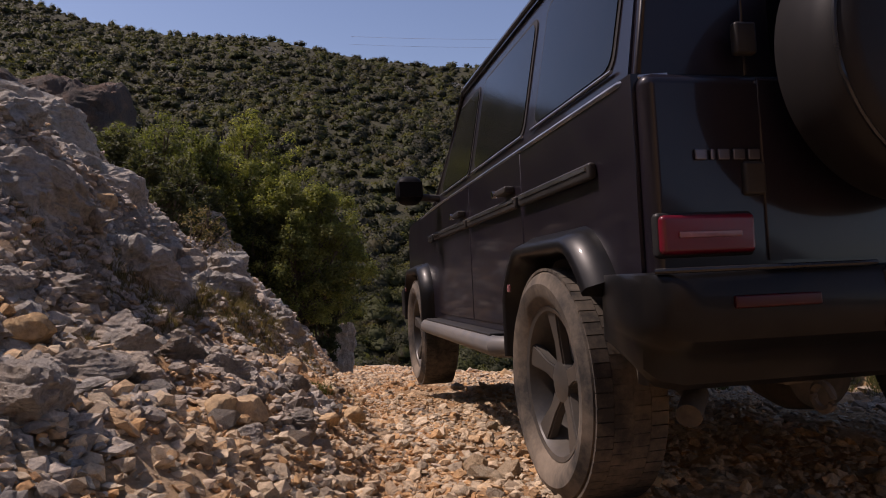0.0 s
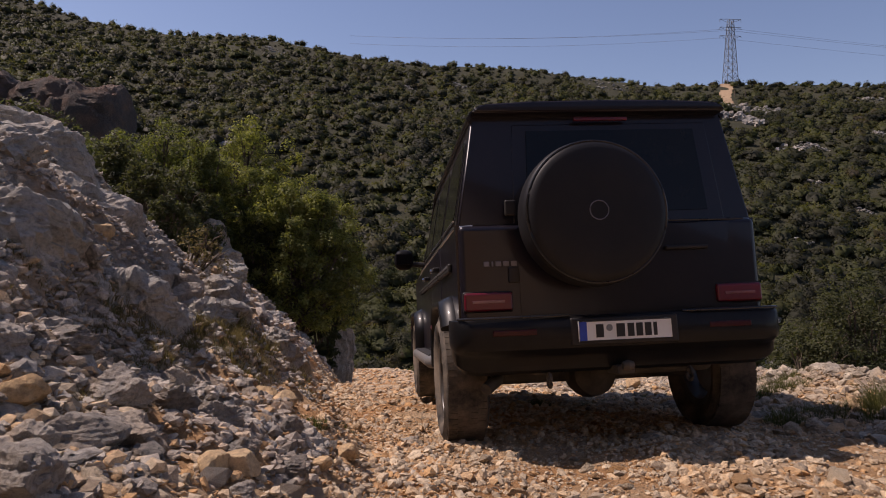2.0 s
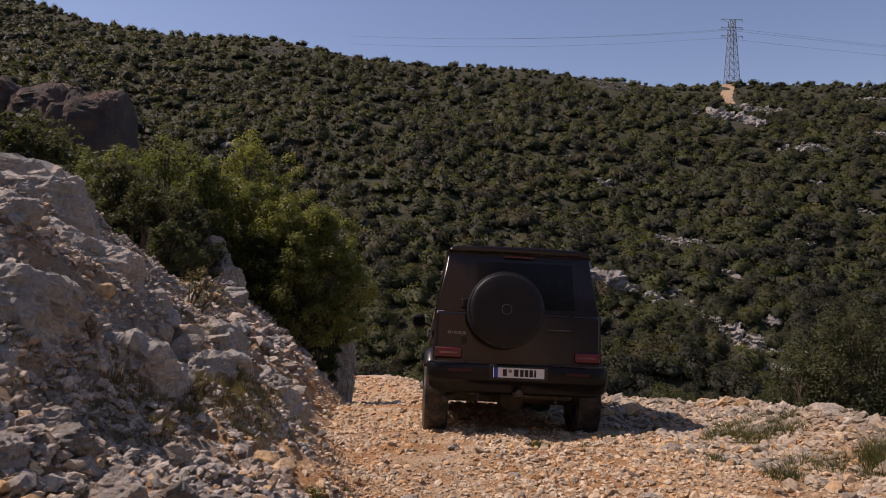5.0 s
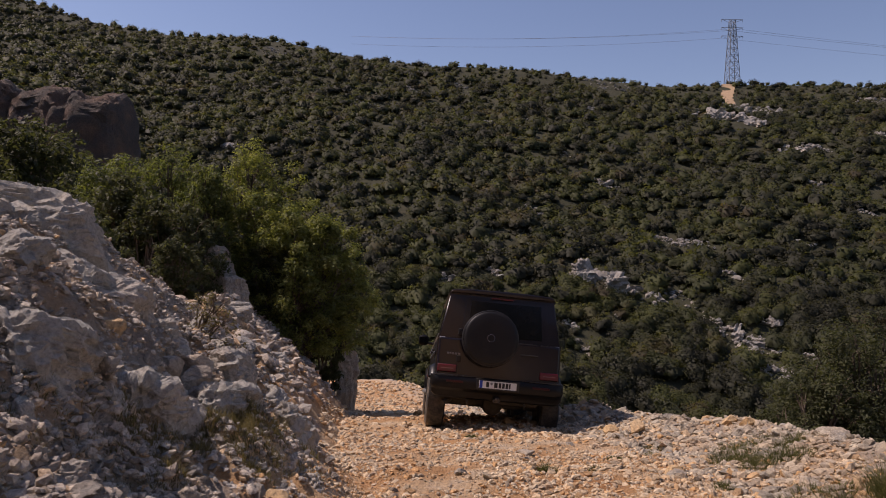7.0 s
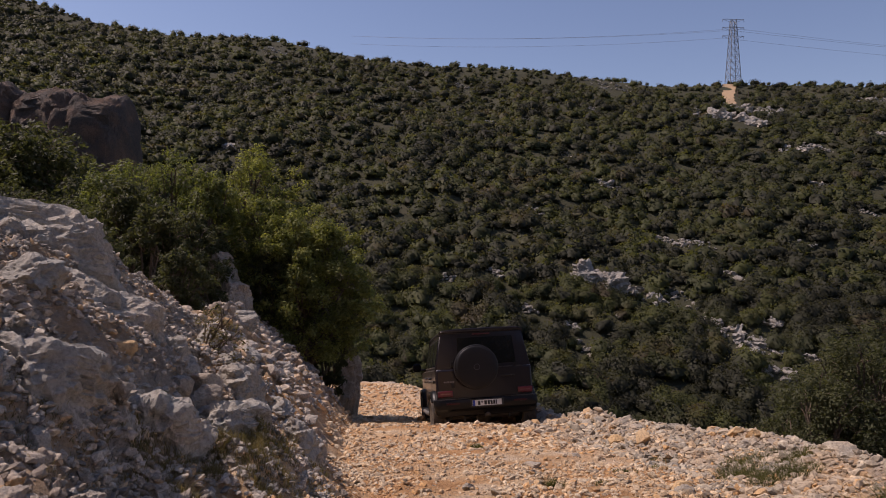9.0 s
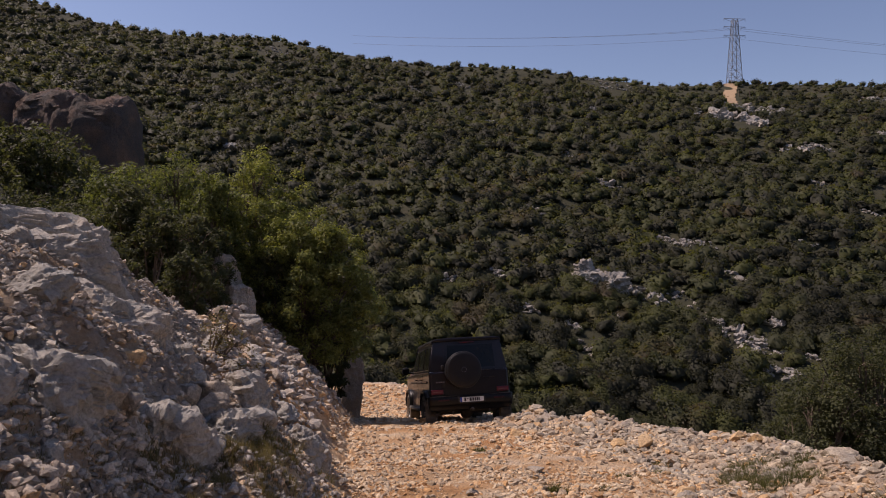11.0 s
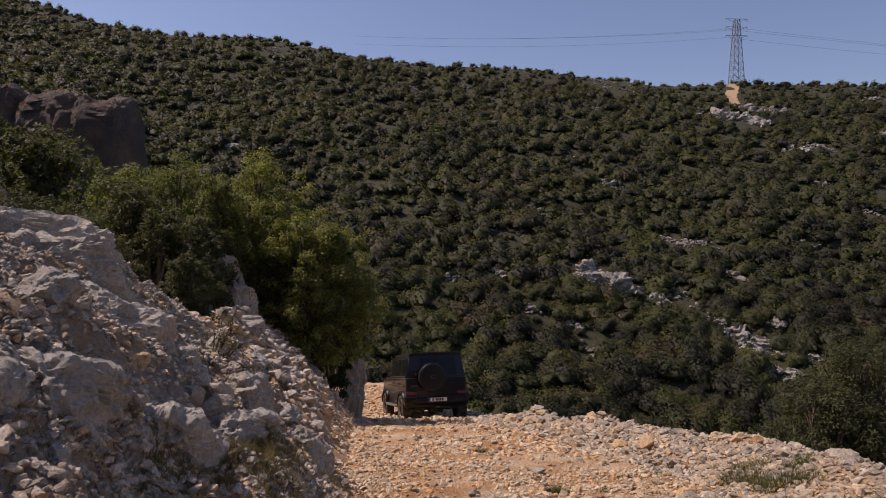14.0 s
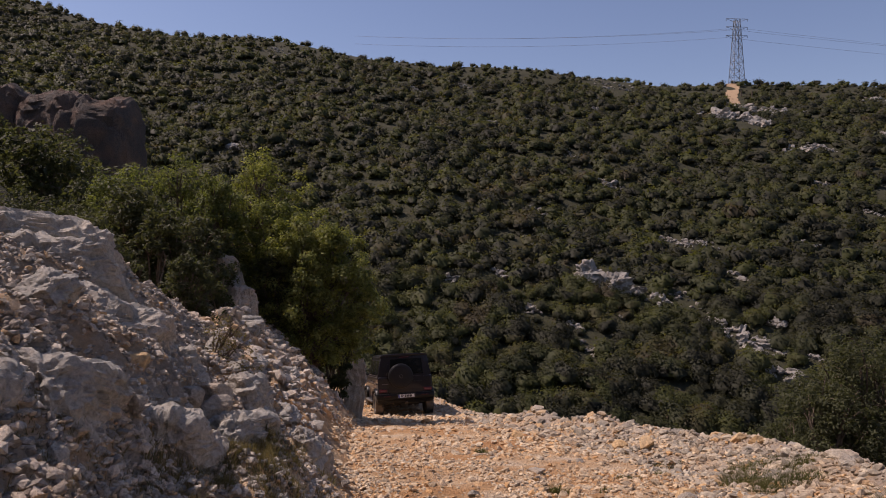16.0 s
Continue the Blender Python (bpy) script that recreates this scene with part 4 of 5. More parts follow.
def lathe(profile, axis="x", sides=48, bm=None, ring_shape=False):
    """A turned shape: profile rows of (along the axis, radius)."""
    bm = bm or bmesh.new()
    rings = []
    for a, r in profile:
        ring = []
        for k in range(sides):
            t = 6.28319 * k / sides
            c, s = math.cos(t) * r, math.sin(t) * r
            ring.append(bm.verts.new((a, c, s) if axis == "x" else (c, a, s)))
        rings.append(ring)
    for a, b in zip(rings, rings[1:]):
        for k in range(sides):
            bm.faces.new((a[k], a[(k + 1) % sides], b[(k + 1) % sides], b[k]))
    if ring_shape:
        for k in range(sides):
            bm.faces.new((rings[-1][k], rings[-1][(k + 1) % sides], rings[0][(k + 1) % sides], rings[0][k]))
    else:
        for ring in (rings[0], rings[-1]):
            bm.faces.new(ring)
    return bm


def arc(cy, cz, r, a0, a1, n):
    return [(cy + r * math.cos(radians(a0 + (a1 - a0) * k / n)), cz + r * math.sin(radians(a0 + (a1 - a0) * k / n))) for k in range(n + 1)]


def rounded(y0, y1, z0, z1, r, n=4, lean=0.0):
    """A rounded outline in the side view; lean shifts the top forward at its front end."""
    out = []
    for cy, cz, a in ((y1 - r, z0 + r, -90), (y1 - r, z1 - r, 0), (y0 + r, z1 - r, 90), (y0 + r, z0 + r, 180)):
        out += arc(cy, cz, r, a, a + 90, n)
    return out


# ---- the off-road car: origin on the ground under the rear axle, nose towards +y ----
AXLE, RADIUS = 2.89, 0.39


def upper_x(z):
    """Half width of the glasshouse at a height."""
    return 0.868 - 0.115 * (z - 1.28) / 0.62


def build_wheel(car, side, y):
    hub = bpy.data.objects.new("wheel", None)
    scene.collection.objects.link(hub)
    hub.parent = car
    o = side
    w = 0.135
    prof = [(-w * 0.72 * o, 0.255), (-w * 0.95 * o, 0.30), (-w * o, 0.34), (-w * 0.86 * o, 0.376), (-w * 0.66 * o, 0.388), (0, 0.392), (w * 0.66 * o, 0.388), (w * 0.86 * o, 0.376), (w * o, 0.34), (w * 0.95 * o, 0.30), (w * 0.72 * o, 0.255)]
    tyre = part("tyre", lathe(prof, sides=64, ring_shape=True), M_RUBBER, hub, "dusty black off-road tyre")
    bm = bmesh.new()
    for k in range(58):
        a = 6.28319 * k / 58
        for row, off in ((-0.085, 0), (-0.03, 0.5), (0.03, 0), (0.085, 0.5)):
            t = a + off * 6.28319 / 58
            rr = 0.3875
            m = Matrix.Rotation(t, 4, "X") @ Matrix.Translation((row * o, 0, rr)) @ Matrix.Diagonal((0.054, 0.0385, 0.009, 1))
            bmesh.ops.create_cube(bm, size=1, matrix=m)
    part("tread", bm, M_RUBBER, tyre, "worn blocky tread", smooth=0)
    barrel = [(-w * 0.7 * o, 0.25), (-w * 0.2 * o, 0.225), (w * 0.35 * o, 0.225), (w * 0.72 * o, 0.262), (w * 0.78 * o, 0.262), (w * 0.74 * o, 0.245), (w * 0.3 * o, 0.215), (-w * 0.6 * o, 0.21)]
    rim = part("rim", lathe(barrel, sides=48, ring_shape=True), M_RIM, hub, "dusty dark alloy rim")
    bm = bmesh.new()
    for k in range(5):
        m = Matrix.Rotation(6.28319 * k / 5, 4, "X")
        pts = []
        for t, z, half, x in ((0, 0.045, 0.034, 0.50), (1, 0.13, 0.026, 0.56), (2, 0.25, 0.046, 0.70)):
            pts.append((z, half, x * w * o))
        ring = []
        for z, half, x in pts:
            ring.append([bm.verts.new(m @ Vector(q)) for q in ((x, -half, z), (x, half, z), (x - 0.035 * o, half * 1.15, z), (x - 0.035 * o, -half * 1.15, z))])
        for a, b in zip(ring, ring[1:]):
            for j in range(4):
                bm.faces.new((a[j], a[(j + 1) % 4], b[(j + 1) % 4], b[j]))
        bm.faces.new(ring[0][::-1])
        bm.faces.new(ring[-1])
    bmesh.ops.bevel(bm, geom=list(bm.edges), offset=0.006, segments=2, affect="EDGES", clamp_overlap=True)
    part("spokes", bm, M_RIM, rim, "five wide dusty spokes")
    part("hub_cap", lathe([(w * 0.2 * o, 0.075), (w * 0.52 * o, 0.07), (w * 0.6 * o, 0.035), (w * 0.6 * o, 0.002)], sides=24), M_RIM, rim)
    part("brake_disc", lathe([(-0.005, 0.03), (-0.005, 0.17), (0.018, 0.17), (0.018, 0.03)], sides=40, ring_shape=True), M_STEEL, rim)
    hub.matrix_basis = pose(0.82 * side, y, RADIUS)
    return hub


def build_car():
    car = bpy.data.objects.new("off_road_car", None)
    scene.collection.objects.link(car)
    tagged(car, "boxy black off-road car with a spare wheel on its rear door", "car")
    P = lambda *a, **k: part(*a, **k)
    for s in (-1, 1):
        X = 0.877 * s
        # side panel with both wheel arches cut out
        out = [(-0.60, 0.56), (-0.60, 1.275), (2.28, 1.275), (3.42, 1.235), (3.50, 1.15), (3.50, 0.56), (3.37, 0.56)]
        out += arc(AXLE, 0.43, 0.47, 14, 166, 14) + [(2.43, 0.52), (0.47, 0.52)] + arc(0, 0.43, 0.47, 14, 166, 14) + [(-0.47, 0.56)]
        P("side_panel", prism([(X, y, z) for y, z in out], (-0.05 * s, 0, 0)), M_PAINT, car, smooth=20)
        # doors stand a little proud of the panel
        xd = X + 0.004 * s
        rear = [(0.36, 0.86), (0.36, 1.262), (1.245, 1.262), (1.245, 0.55), (0.53, 0.55), (0.49, 0.68)]
        front = [(1.26, 0.55), (1.26, 1.262), (2.22, 1.262), (2.22, 0.55)]
        for name, o, hy in (("rear_door", rear, 0.46), ("front_door", front, 1.36)):
            d = P(name, prism([(xd, y, z) for y, z in o], (-0.012 * s, 0, 0), 0.004), M_PAINT, car)
            P("door_handle", box(min(xd, xd + 0.045 * s), max(xd, xd + 0.045 * s), hy - 0.02, hy + 0.12, 1.105, 1.135, 0.008), M_BLACK, d, "black pull handle")
            P("handle_button", lathe([(xd + 0.03 * s, 0.001), (xd + 0.03 * s, 0.016), (xd + 0.055 * s, 0.016), (xd + 0.055 * s, 0.001)], sides=16), M_CHROME, d).matrix_basis = pose(0, hy + 0.14, 1.12)
        # glasshouse side: leaning panel between belt and gutter
        zt = 1.90
        gl = [(-0.57, 1.27), (-0.52, zt), (1.75, zt), (2.28, 1.27)]
        P("window_frame", prism([(upper_x(z) * s, y, z) for y, z in gl], (-0.04 * s, 0, 0)), M_PAINT, car, smooth=20)
        for name, o in (("quarter_window", (-0.46, 0.21)), ("rear_door_window", (0.36, 1.18)), ("front_door_window", (1.30, 2.02))):
            y0, y1 = o
            shape = rounded(y0, y1, 1.335, 1.80, 0.05)
            if name == "front_door_window":
                shape = [(y - max(0, (z - 1.40)) * 0.62 * max(0, (y - 1.5) / 0.5), z) for y, z in shape]
            rim = [((y - (y0 + y1) / 2) * 1.05 + (y0 + y1) / 2, (z - 1.567) * 1.07 + 1.567) for y, z in shape]
            fr = P("window_seal", prism([((upper_x(z) + 0.004) * s, y, z) for y, z in rim], (-0.02 * s, 0, 0)), M_BLACK, car)
            P(name, prism([((upper_x(z) + 0.008) * s, y, z) for y, z in shape], (-0.02 * s, 0, 0)), M_GLASS, fr, "dark tinted glass")
            P("window_strip", tube([((upper_x(1.325) + 0.012) * s, y0 - 0.02, 1.318), ((upper_x(1.325) + 0.012) * s, y1 + 0.02, 1.318)], 0.006, 6), M_TRIM, fr)
        # belt crease, its sky highlight added as a bright metal bar, and rubbing strips
        P("belt_moulding", tube([(0.78 * s, -0.615, 1.266), (0.85 * s, -0.595, 1.266), (0.876 * s, -0.53, 1.266), (0.878 * s, 2.3, 1.262), (0.86 * s, 3.35, 1.225)], 0.009, 8), M_TRIM, car)
        for y0, y1 in ((-0.36, 0.34), (0.38, 1.23), (1.275, 2.2), (2.26, 2.42)):
            st = P("rubbing_strip", box(min(X, X + 0.026 * s), max(X, X + 0.026 * s), y0, y1, 1.035, 1.085, 0.009), M_BLACK, car, "black rubbing strip with a bright insert")
            P("strip_insert", box(min(X + 0.026 * s, X + 0.03 * s), max(X + 0.026 * s, X + 0.03 * s), y0 + 0.02, y1 - 0.02, 1.062, 1.074, 0.0), M_TRIM, st)
        # flared arches
        for cy, a0, a1 in ((0, 2, 146), (AXLE, 6, 178)):
            bm = bmesh.new()
            rings = []
            for y, z in [(cy + c, 0.43 + d) for c, d in arc(0, 0, 1, a0, a1, 26)]:
                dy, dz = y - cy, z - 0.43
                k = max(abs(dy), abs(dz) * 1.0)
                sq = 1 / max(k, 0.86)                      # squared-off arch
                rings.append([bm.verts.new((xx * s, cy + dy * rr * sq, 0.43 + dz * rr * sq)) for xx, rr in ((0.80, 0.385), (0.955, 0.40), (0.965, 0.415), (0.958, 0.437), (0.875, 0.475), (0.80, 0.46))])
            for a, b in zip(rings, rings[1:]):
                for j in range(6):
                    bm.faces.new((a[j], a[(j + 1) % 6], b[(j + 1) % 6], b[j]))
            bm.faces.new(rings[0])
            bm.faces.new(rings[-1][::-1])
            P("wheel_arch_flare", bm, M_SILL, car, "glossy black arch flare", smooth=75)
            P("wheel_well", prism([(0.80 * s, y, z) for y, z in arc(cy, 0.43, 0.455, 0, 180, 16)], (-0.36 * s, 0, 0)), M_UNDER, car)
            P("reflector", box(min(0.959 * s, 0.968 * s), max(0.959 * s, 0.968 * s), cy + 0.30, cy + 0.33, 0.70, 0.73, 0.004), M_PALELENS, car)
        # running board, mirror, gutter, mud flap
        rb = P("running_board", tube([(0.90 * s, 0.50, 0.47), (0.955 * s, 0.56, 0.47), (0.955 * s, 2.30, 0.47), (0.90 * s, 2.38, 0.47)], 0.045, 12), M_STEP, car, "scuffed dusty metal running board")
        P("tread_strip", box(min(0.88 * s, 0.97 * s), max(0.88 * s, 0.97 * s), 0.62, 2.24, 0.508, 0.522, 0.005), M_BLACK, rb)
        mi = P("mirror", box(min(0.97 * s, 1.15 * s), max(0.97 * s, 1.15 * s), 2.08, 2.24, 1.27, 1.46, 0.07, seg=5), M_CASE, car, "black door mirror")
        P("mirror_arm", tube([(0.86 * s, 2.15, 1.31), (1.0 * s, 2.15, 1.32)], 0.025, 10), M_BLACK, mi)
        # glass in the case's matt black: a dark reflection put into the colour
        P("mirror_glass", box(min(0.985 * s, 1.135 * s), max(0.985 * s, 1.135 * s), 2.076, 2.086, 1.315, 1.415, 0.002), M_CASE, mi)
        P("rain_gutter", tube([(0.765 * s, -0.56, 1.905), (0.765 * s, 1.74, 1.905), (0.80 * s, 2.02, 1.60), (0.868 * s, 2.30, 1.28)], 0.014, 8), M_BLACK, car)
        # tail light
        x0, x1 = sorted((0.585 * s, 0.852 * s))
        tl = P("tail_light", box(x0, x1, -0.672, -0.60, 0.79, 0.892, 0.014, seg=3), M_RED, car, "dusty red tail light")
        P("light_bar", box(x0 + 0.045, x1 - 0.045, -0.677, -0.67, 0.832, 0.848, 0.002), M_PALELENS, tl)
        P("light_bezel", box(x0 - 0.006, x1 + 0.006, -0.655, -0.61, 0.782, 0.90, 0.012), M_BLACK, tl)
        P("bumper_reflector", box(min(0.48 * s, 0.72 * s), max(0.48 * s, 0.72 * s), -0.762, -0.735, 0.652, 0.684, 0.006), M_DIMRED, car)
        # head light and indicator
        P("head_light", lathe([(3.50, 0.12), (3.535, 0.115), (3.55, 0.08), (3.555, 0.002)], "y", 28), M_CHROME, car).matrix_basis = pose(0.64 * s, 0, 1.0)
        P("indicator", box(min(0.70 * s, 0.82 * s), max(0.70 * s, 0.82 * s), 3.0, 3.30, 1.235, 1.30, 0.03, seg=3), M_PALELENS, car)
    # roof with crowned edges, rear spoiler lip
    crown = [(-0.77, 1.88), (-0.769, 1.915), (-0.757, 1.943), (-0.732, 1.962), (-0.69, 1.973), (-0.4, 1.986), (0, 1.99)]
    crown = crown + [(-x, z) for x, z in crown[-2::-1]]
    P("roof", prism([(x, -0.55, z) for x, z in crown], (0, 2.30, 0)), M_PAINT, car)
    P("spoiler", prism([(x * 0.985, -0.635, z - 0.004 if z > 1.93 else 1.915) for x, z in crown[1:-1]], (0, 0.10, 0), 0.012, seg=3), M_PAINT, car)
    P("brake_lamp", box(-0.16, 0.16, -0.612, -0.59, 1.868, 1.888, 0.004), M_RED, car)
    # rear wall: lower panel and leaning upper frame
    P("rear_panel", box(-0.865, 0.865, -0.645, -0.56, 0.60, 1.27, 0.035, seg=4), M_PAINT, car)
    up = [(-0.862, 1.262), (0.862, 1.262), (0.752, 1.91), (-0.752, 1.91)]
    P("rear_frame", prism([(x, -0.605 + 0.045 * (z - 1.26) / 0.65, z) for x, z in up], (0, 0.05, 0), 0.012), M_PAINT, car)
    # tailgate, hinged on the driver's far side
    tg = P("tailgate", prism([(x, -0.652, z) for x, z in ((-0.545, 0.76), (0.68, 0.76), (0.70, 1.255), (-0.545, 1.255))], (0, 0.02, 0), 0.008), M_PAINT, car, "black rear door")
    P("tailgate_frame", prism([(x, -0.612 + 0.045 * (z - 1.26) / 0.65, z) for x, z in ((-0.545, 1.268), (0.70, 1.268), (0.645, 1.86), (-0.52, 1.86))], (0, 0.012, 0), 0.005), M_PAINT, tg)
    P("rear_window", prism([(x, -0.619 + 0.045 * (z - 1.26) / 0.65, z) for x, z in ((-0.46, 1.33), (0.60, 1.33), (0.565, 1.82), (-0.44, 1.82))], (0, 0.01, 0)), M_GLASS, tg, "dark tinted rear window")
    P("gate_moulding", tube([(0.25, -0.66, 1.266), (0.80, -0.625, 1.266)], 0.007, 8), M_DARKTRIM, tg)
    P("gate_handle", box(0.30, 0.55, -0.685, -0.655, 1.095, 1.118, 0.008), M_BLACK, tg, "black pull handle")
    for z in (0.985, 1.36):
        P("hinge", box(-0.60, -0.535, -0.66, -0.63, z - 0.045, z + 0.045, 0.01), M_BLACK, tg)
    # spare wheel in its case
    sp = P("spare_wheel_cover", lathe([(-0.66, 0.20), (-0.70, 0.33), (-0.735, 0.385), (-0.78, 0.393), (-0.87, 0.393), (-0.915, 0.385), (-0.945, 0.355), (-0.952, 0.33), (-0.955, 0.20), (-0.957, 0.002)], "y", 72), M_COVER, car, "matt black spare wheel case with a polished edge")
    sp.matrix_basis = pose(-0.162, 0, 1.285)
    P("case_ring", tube([(0.376 * math.cos(a), -0.925, 0.376 * math.sin(a)) for a in [6.28319 * k / 72 for k in range(72)]], 0.006, 6, closed=True), M_DARKTRIM, sp)
    P("badge", tube([(0.05 * math.cos(a), -0.958, 0.05 * math.sin(a)) for a in [6.28319 * k / 32 for k in range(32)]], 0.003, 6, closed=True), M_BADGE, sp, "small round metal badge")
    P("wheel_carrier", box(-0.33, 0.02, -0.72, -0.64, 1.12, 1.44, 0.03), M_BLACK, car)
    # bars in place of the badge's letters
    x = -0.735
    for w in (0.034, 0.012, 0.034, 0.034, 0.034):
        P("badge_bar", box(x, x + w, -0.654, -0.646, 1.035, 1.063, 0.003), M_BADGE, car, "small chrome badge bar")
        x += w + 0.010
    # bumper: a deep channel that wraps round to the arches
    prof = ((-0.70, 0.748), (-0.735, 0.742), (-0.75, 0.72), (-0.752, 0.62), (-0.735, 0.575), (-0.69, 0.55), (-0.665, 0.53), (-0.645, 0.46), (-0.60, 0.44), (-0.58, 0.745))
    bm = bmesh.new()
    rings = []
    half = ((0.90, 0.34), (0.925, 0.26), (0.935, 0.17), (0.932, 0.11), (0.92, 0.065), (0.90, 0.033), (0.87, 0.012), (0.80, 0.0), (0.30, -0.012))
    for bx, back in [(-a, b) for a, b in half] + [(a, b) for a, b in half[::-1]]:
        k = 1 - 0.65 * min(1, max(0, back) / 0.08)
        lift = 0.12 * min(1, max(0, back) / 0.22) ** 0.7
        rings.append([bm.verts.new((bx * (1 - 0.14 * max(0, (y + 0.75)) * min(1, max(0, back) / 0.03)), -0.75 + (y + 0.75) * k + back, z + lift * max(0, 0.66 - z) / 0.22)) for y, z in prof])
    for a, b in zip(rings, rings[1:]):
        for j in range(len(prof)):
            bm.faces.new((a[j], a[(j + 1) % len(prof)], b[(j + 1) % len(prof)], b[j]))
    bm.faces.new(rings[0])
    bm.faces.new(rings[-1][::-1])
    bu = P("rear_bumper", bm, M_SILL, car, "black rear bumper dusted with road dirt", smooth=38)
    for x0, x1 in ((-0.90, -0.30), (0.34, 0.90)):
        P("bumper_trim", tube([(x0, -0.742 + (0.03 if abs(x0) > 0.8 else 0), 0.75), (x0 * 0.9 + x1 * 0.1, -0.752, 0.75), (x1 * 0.9 + x0 * 0.1, -0.752, 0.75), (x1, -0.742 + (0.03 if abs(x1) > 0.8 else 0), 0.75)], 0.007, 8), M_DARKTRIM, bu)
    P("plate_recess", box(-0.30, 0.30, -0.768, -0.72, 0.585, 0.735, 0.012), M_BLACK, bu)
    # number plate, its characters as bars
    pl = P("number_plate", box(-0.26, 0.26, -0.776, -0.766, 0.605, 0.715, 0.004), M_PLATE, car, "white number plate with a blue end strip")
    P("blue_strip", box(-0.255, -0.215, -0.779, -0.7755, 0.61, 0.71, 0.0), M_BLUE, pl)
    for x, w in ((-0.165, 0.042), (-0.052, 0.046), (0.010, 0.036), (0.058, 0.036), (0.106, 0.036), (0.154, 0.020)):
        P("plate_bar", box(x, x + w, -0.779, -0.7755, 0.625, 0.695, 0.0), M_INK, pl)
    P("plate_seal", lathe([(-0.7765, 0.018), (-0.779, 0.018), (-0.779, 0.001)], "y", 16), M_STEEL, pl).matrix_basis = pose(-0.09, 0, 0.675)
    P("plate_edge", tube([(-0.257, -0.777, 0.608), (0.257, -0.777, 0.608), (0.257, -0.777, 0.712), (-0.257, -0.777, 0.712)], 0.003, 5, closed=True), M_INK, pl)
    # front: bonnet, windscreen, grille, bumper
    P("bonnet", prism([(x, 2.26, z) for x, z in ((-0.68, 1.20), (-0.67, 1.285), (-0.3, 1.315), (0.3, 1.315), (0.67, 1.285), (0.68, 1.20))], (0, 1.16, -0.03), 0.012), M_PAINT, car)
    P("windscreen", prism([(-0.84, 2.30, 1.30), (0.84, 2.30, 1.30), (0.745, 1.77, 1.90), (-0.745, 1.77, 1.90)], (0, -0.02, -0.01)), M_GLASS, car)
    P("grille", box(-0.50, 0.50, 3.47, 3.53, 0.85, 1.16, 0.02), M_BLACK, car)
    P("nose_panel", box(-0.86, 0.86, 3.38, 3.49, 0.60, 1.24, 0.03), M_PAINT, car)
    P("front_bumper", box(-0.94, 0.94, 3.42, 3.70, 0.46, 0.74, 0.06, seg=4), M_SILL, car)
    P("cabin_floor", box(-0.82, 0.82, -0.56, 3.45, 0.50, 0.60, 0.02), M_UNDER, car)
    P("dashboard", box(-0.80, 0.80, 1.95, 2.25, 0.60, 1.24, 0.05), M_BLACK, car)
    # underside
    for y in (0, AXLE):
        ax = P("axle", tube([(-0.70, y, 0.39), (0.70, y, 0.39)], 0.055, 12), M_UNDER, car)
        P("differential", lathe([(-0.17, 0.05), (-0.13, 0.13), (0, 0.155), (0.13, 0.13), (0.17, 0.05)], "y", 20), M_UNDER, ax).matrix_basis = pose(0.02 if y == 0 else 0.22, y, 0.38)
        for s in (-1, 1):
            P("coil_spring", tube([(0.50 * s + 0.06 * math.cos(a * 1.0), y + 0.06 * math.sin(a), 0.42 + a * 0.0045) for a in [0.6 * k for k in range(55)]], 0.009, 6), M_UNDER, ax)
    P("exhaust_pipe", tube([(-0.62, 0.5, 0.44), (-0.62, -0.30, 0.42), (-0.66, -0.46, 0.40), (-0.74, -0.55, 0.36)], 0.035, 12), M_UNDER, car, "dusty angled exhaust pipe")
    P("silencer", box(0.05, 0.62, -0.52, -0.22, 0.40, 0.54, 0.06, seg=4), M_UNDER, car)
    P("fuel_tank", box(-0.45, 0.20, 0.25, 1.0, 0.36, 0.52, 0.05, seg=3), M_UNDER, car)
    P("chassis_rail", box(-0.48, -0.38, -0.60, 3.40, 0.43, 0.52, 0.01), M_UNDER, car)
    P("chassis_rail", box(0.38, 0.48, -0.60, 3.40, 0.43, 0.52, 0.01), M_UNDER, car)
    th = P("tow_hitch", box(-0.05, 0.05, -0.74, -0.55, 0.42, 0.47, 0.01), M_UNDER, car)
    P("tow_ball", lathe([(-0.03, 0.02), (0, 0.03), (0.03, 0.02)], "x", 14), M_UNDER, th).matrix_basis = pose(0, -0.77, 0.47)
    for s in (-1, 1):
        P("tow_eye", tube([(0.40 * s, -0.64 + 0.035 * math.cos(a), 0.40 + 0.035 * math.sin(a)) for a in [6.28319 * k / 16 for k in range(16)]], 0.011, 6, closed=True), M_UNDER, car)
    wheels = [build_wheel(car, s, y) for y in (0, AXLE) for s in (-1, 1)]
    return car, wheels


CAR, WHEELS = build_car()


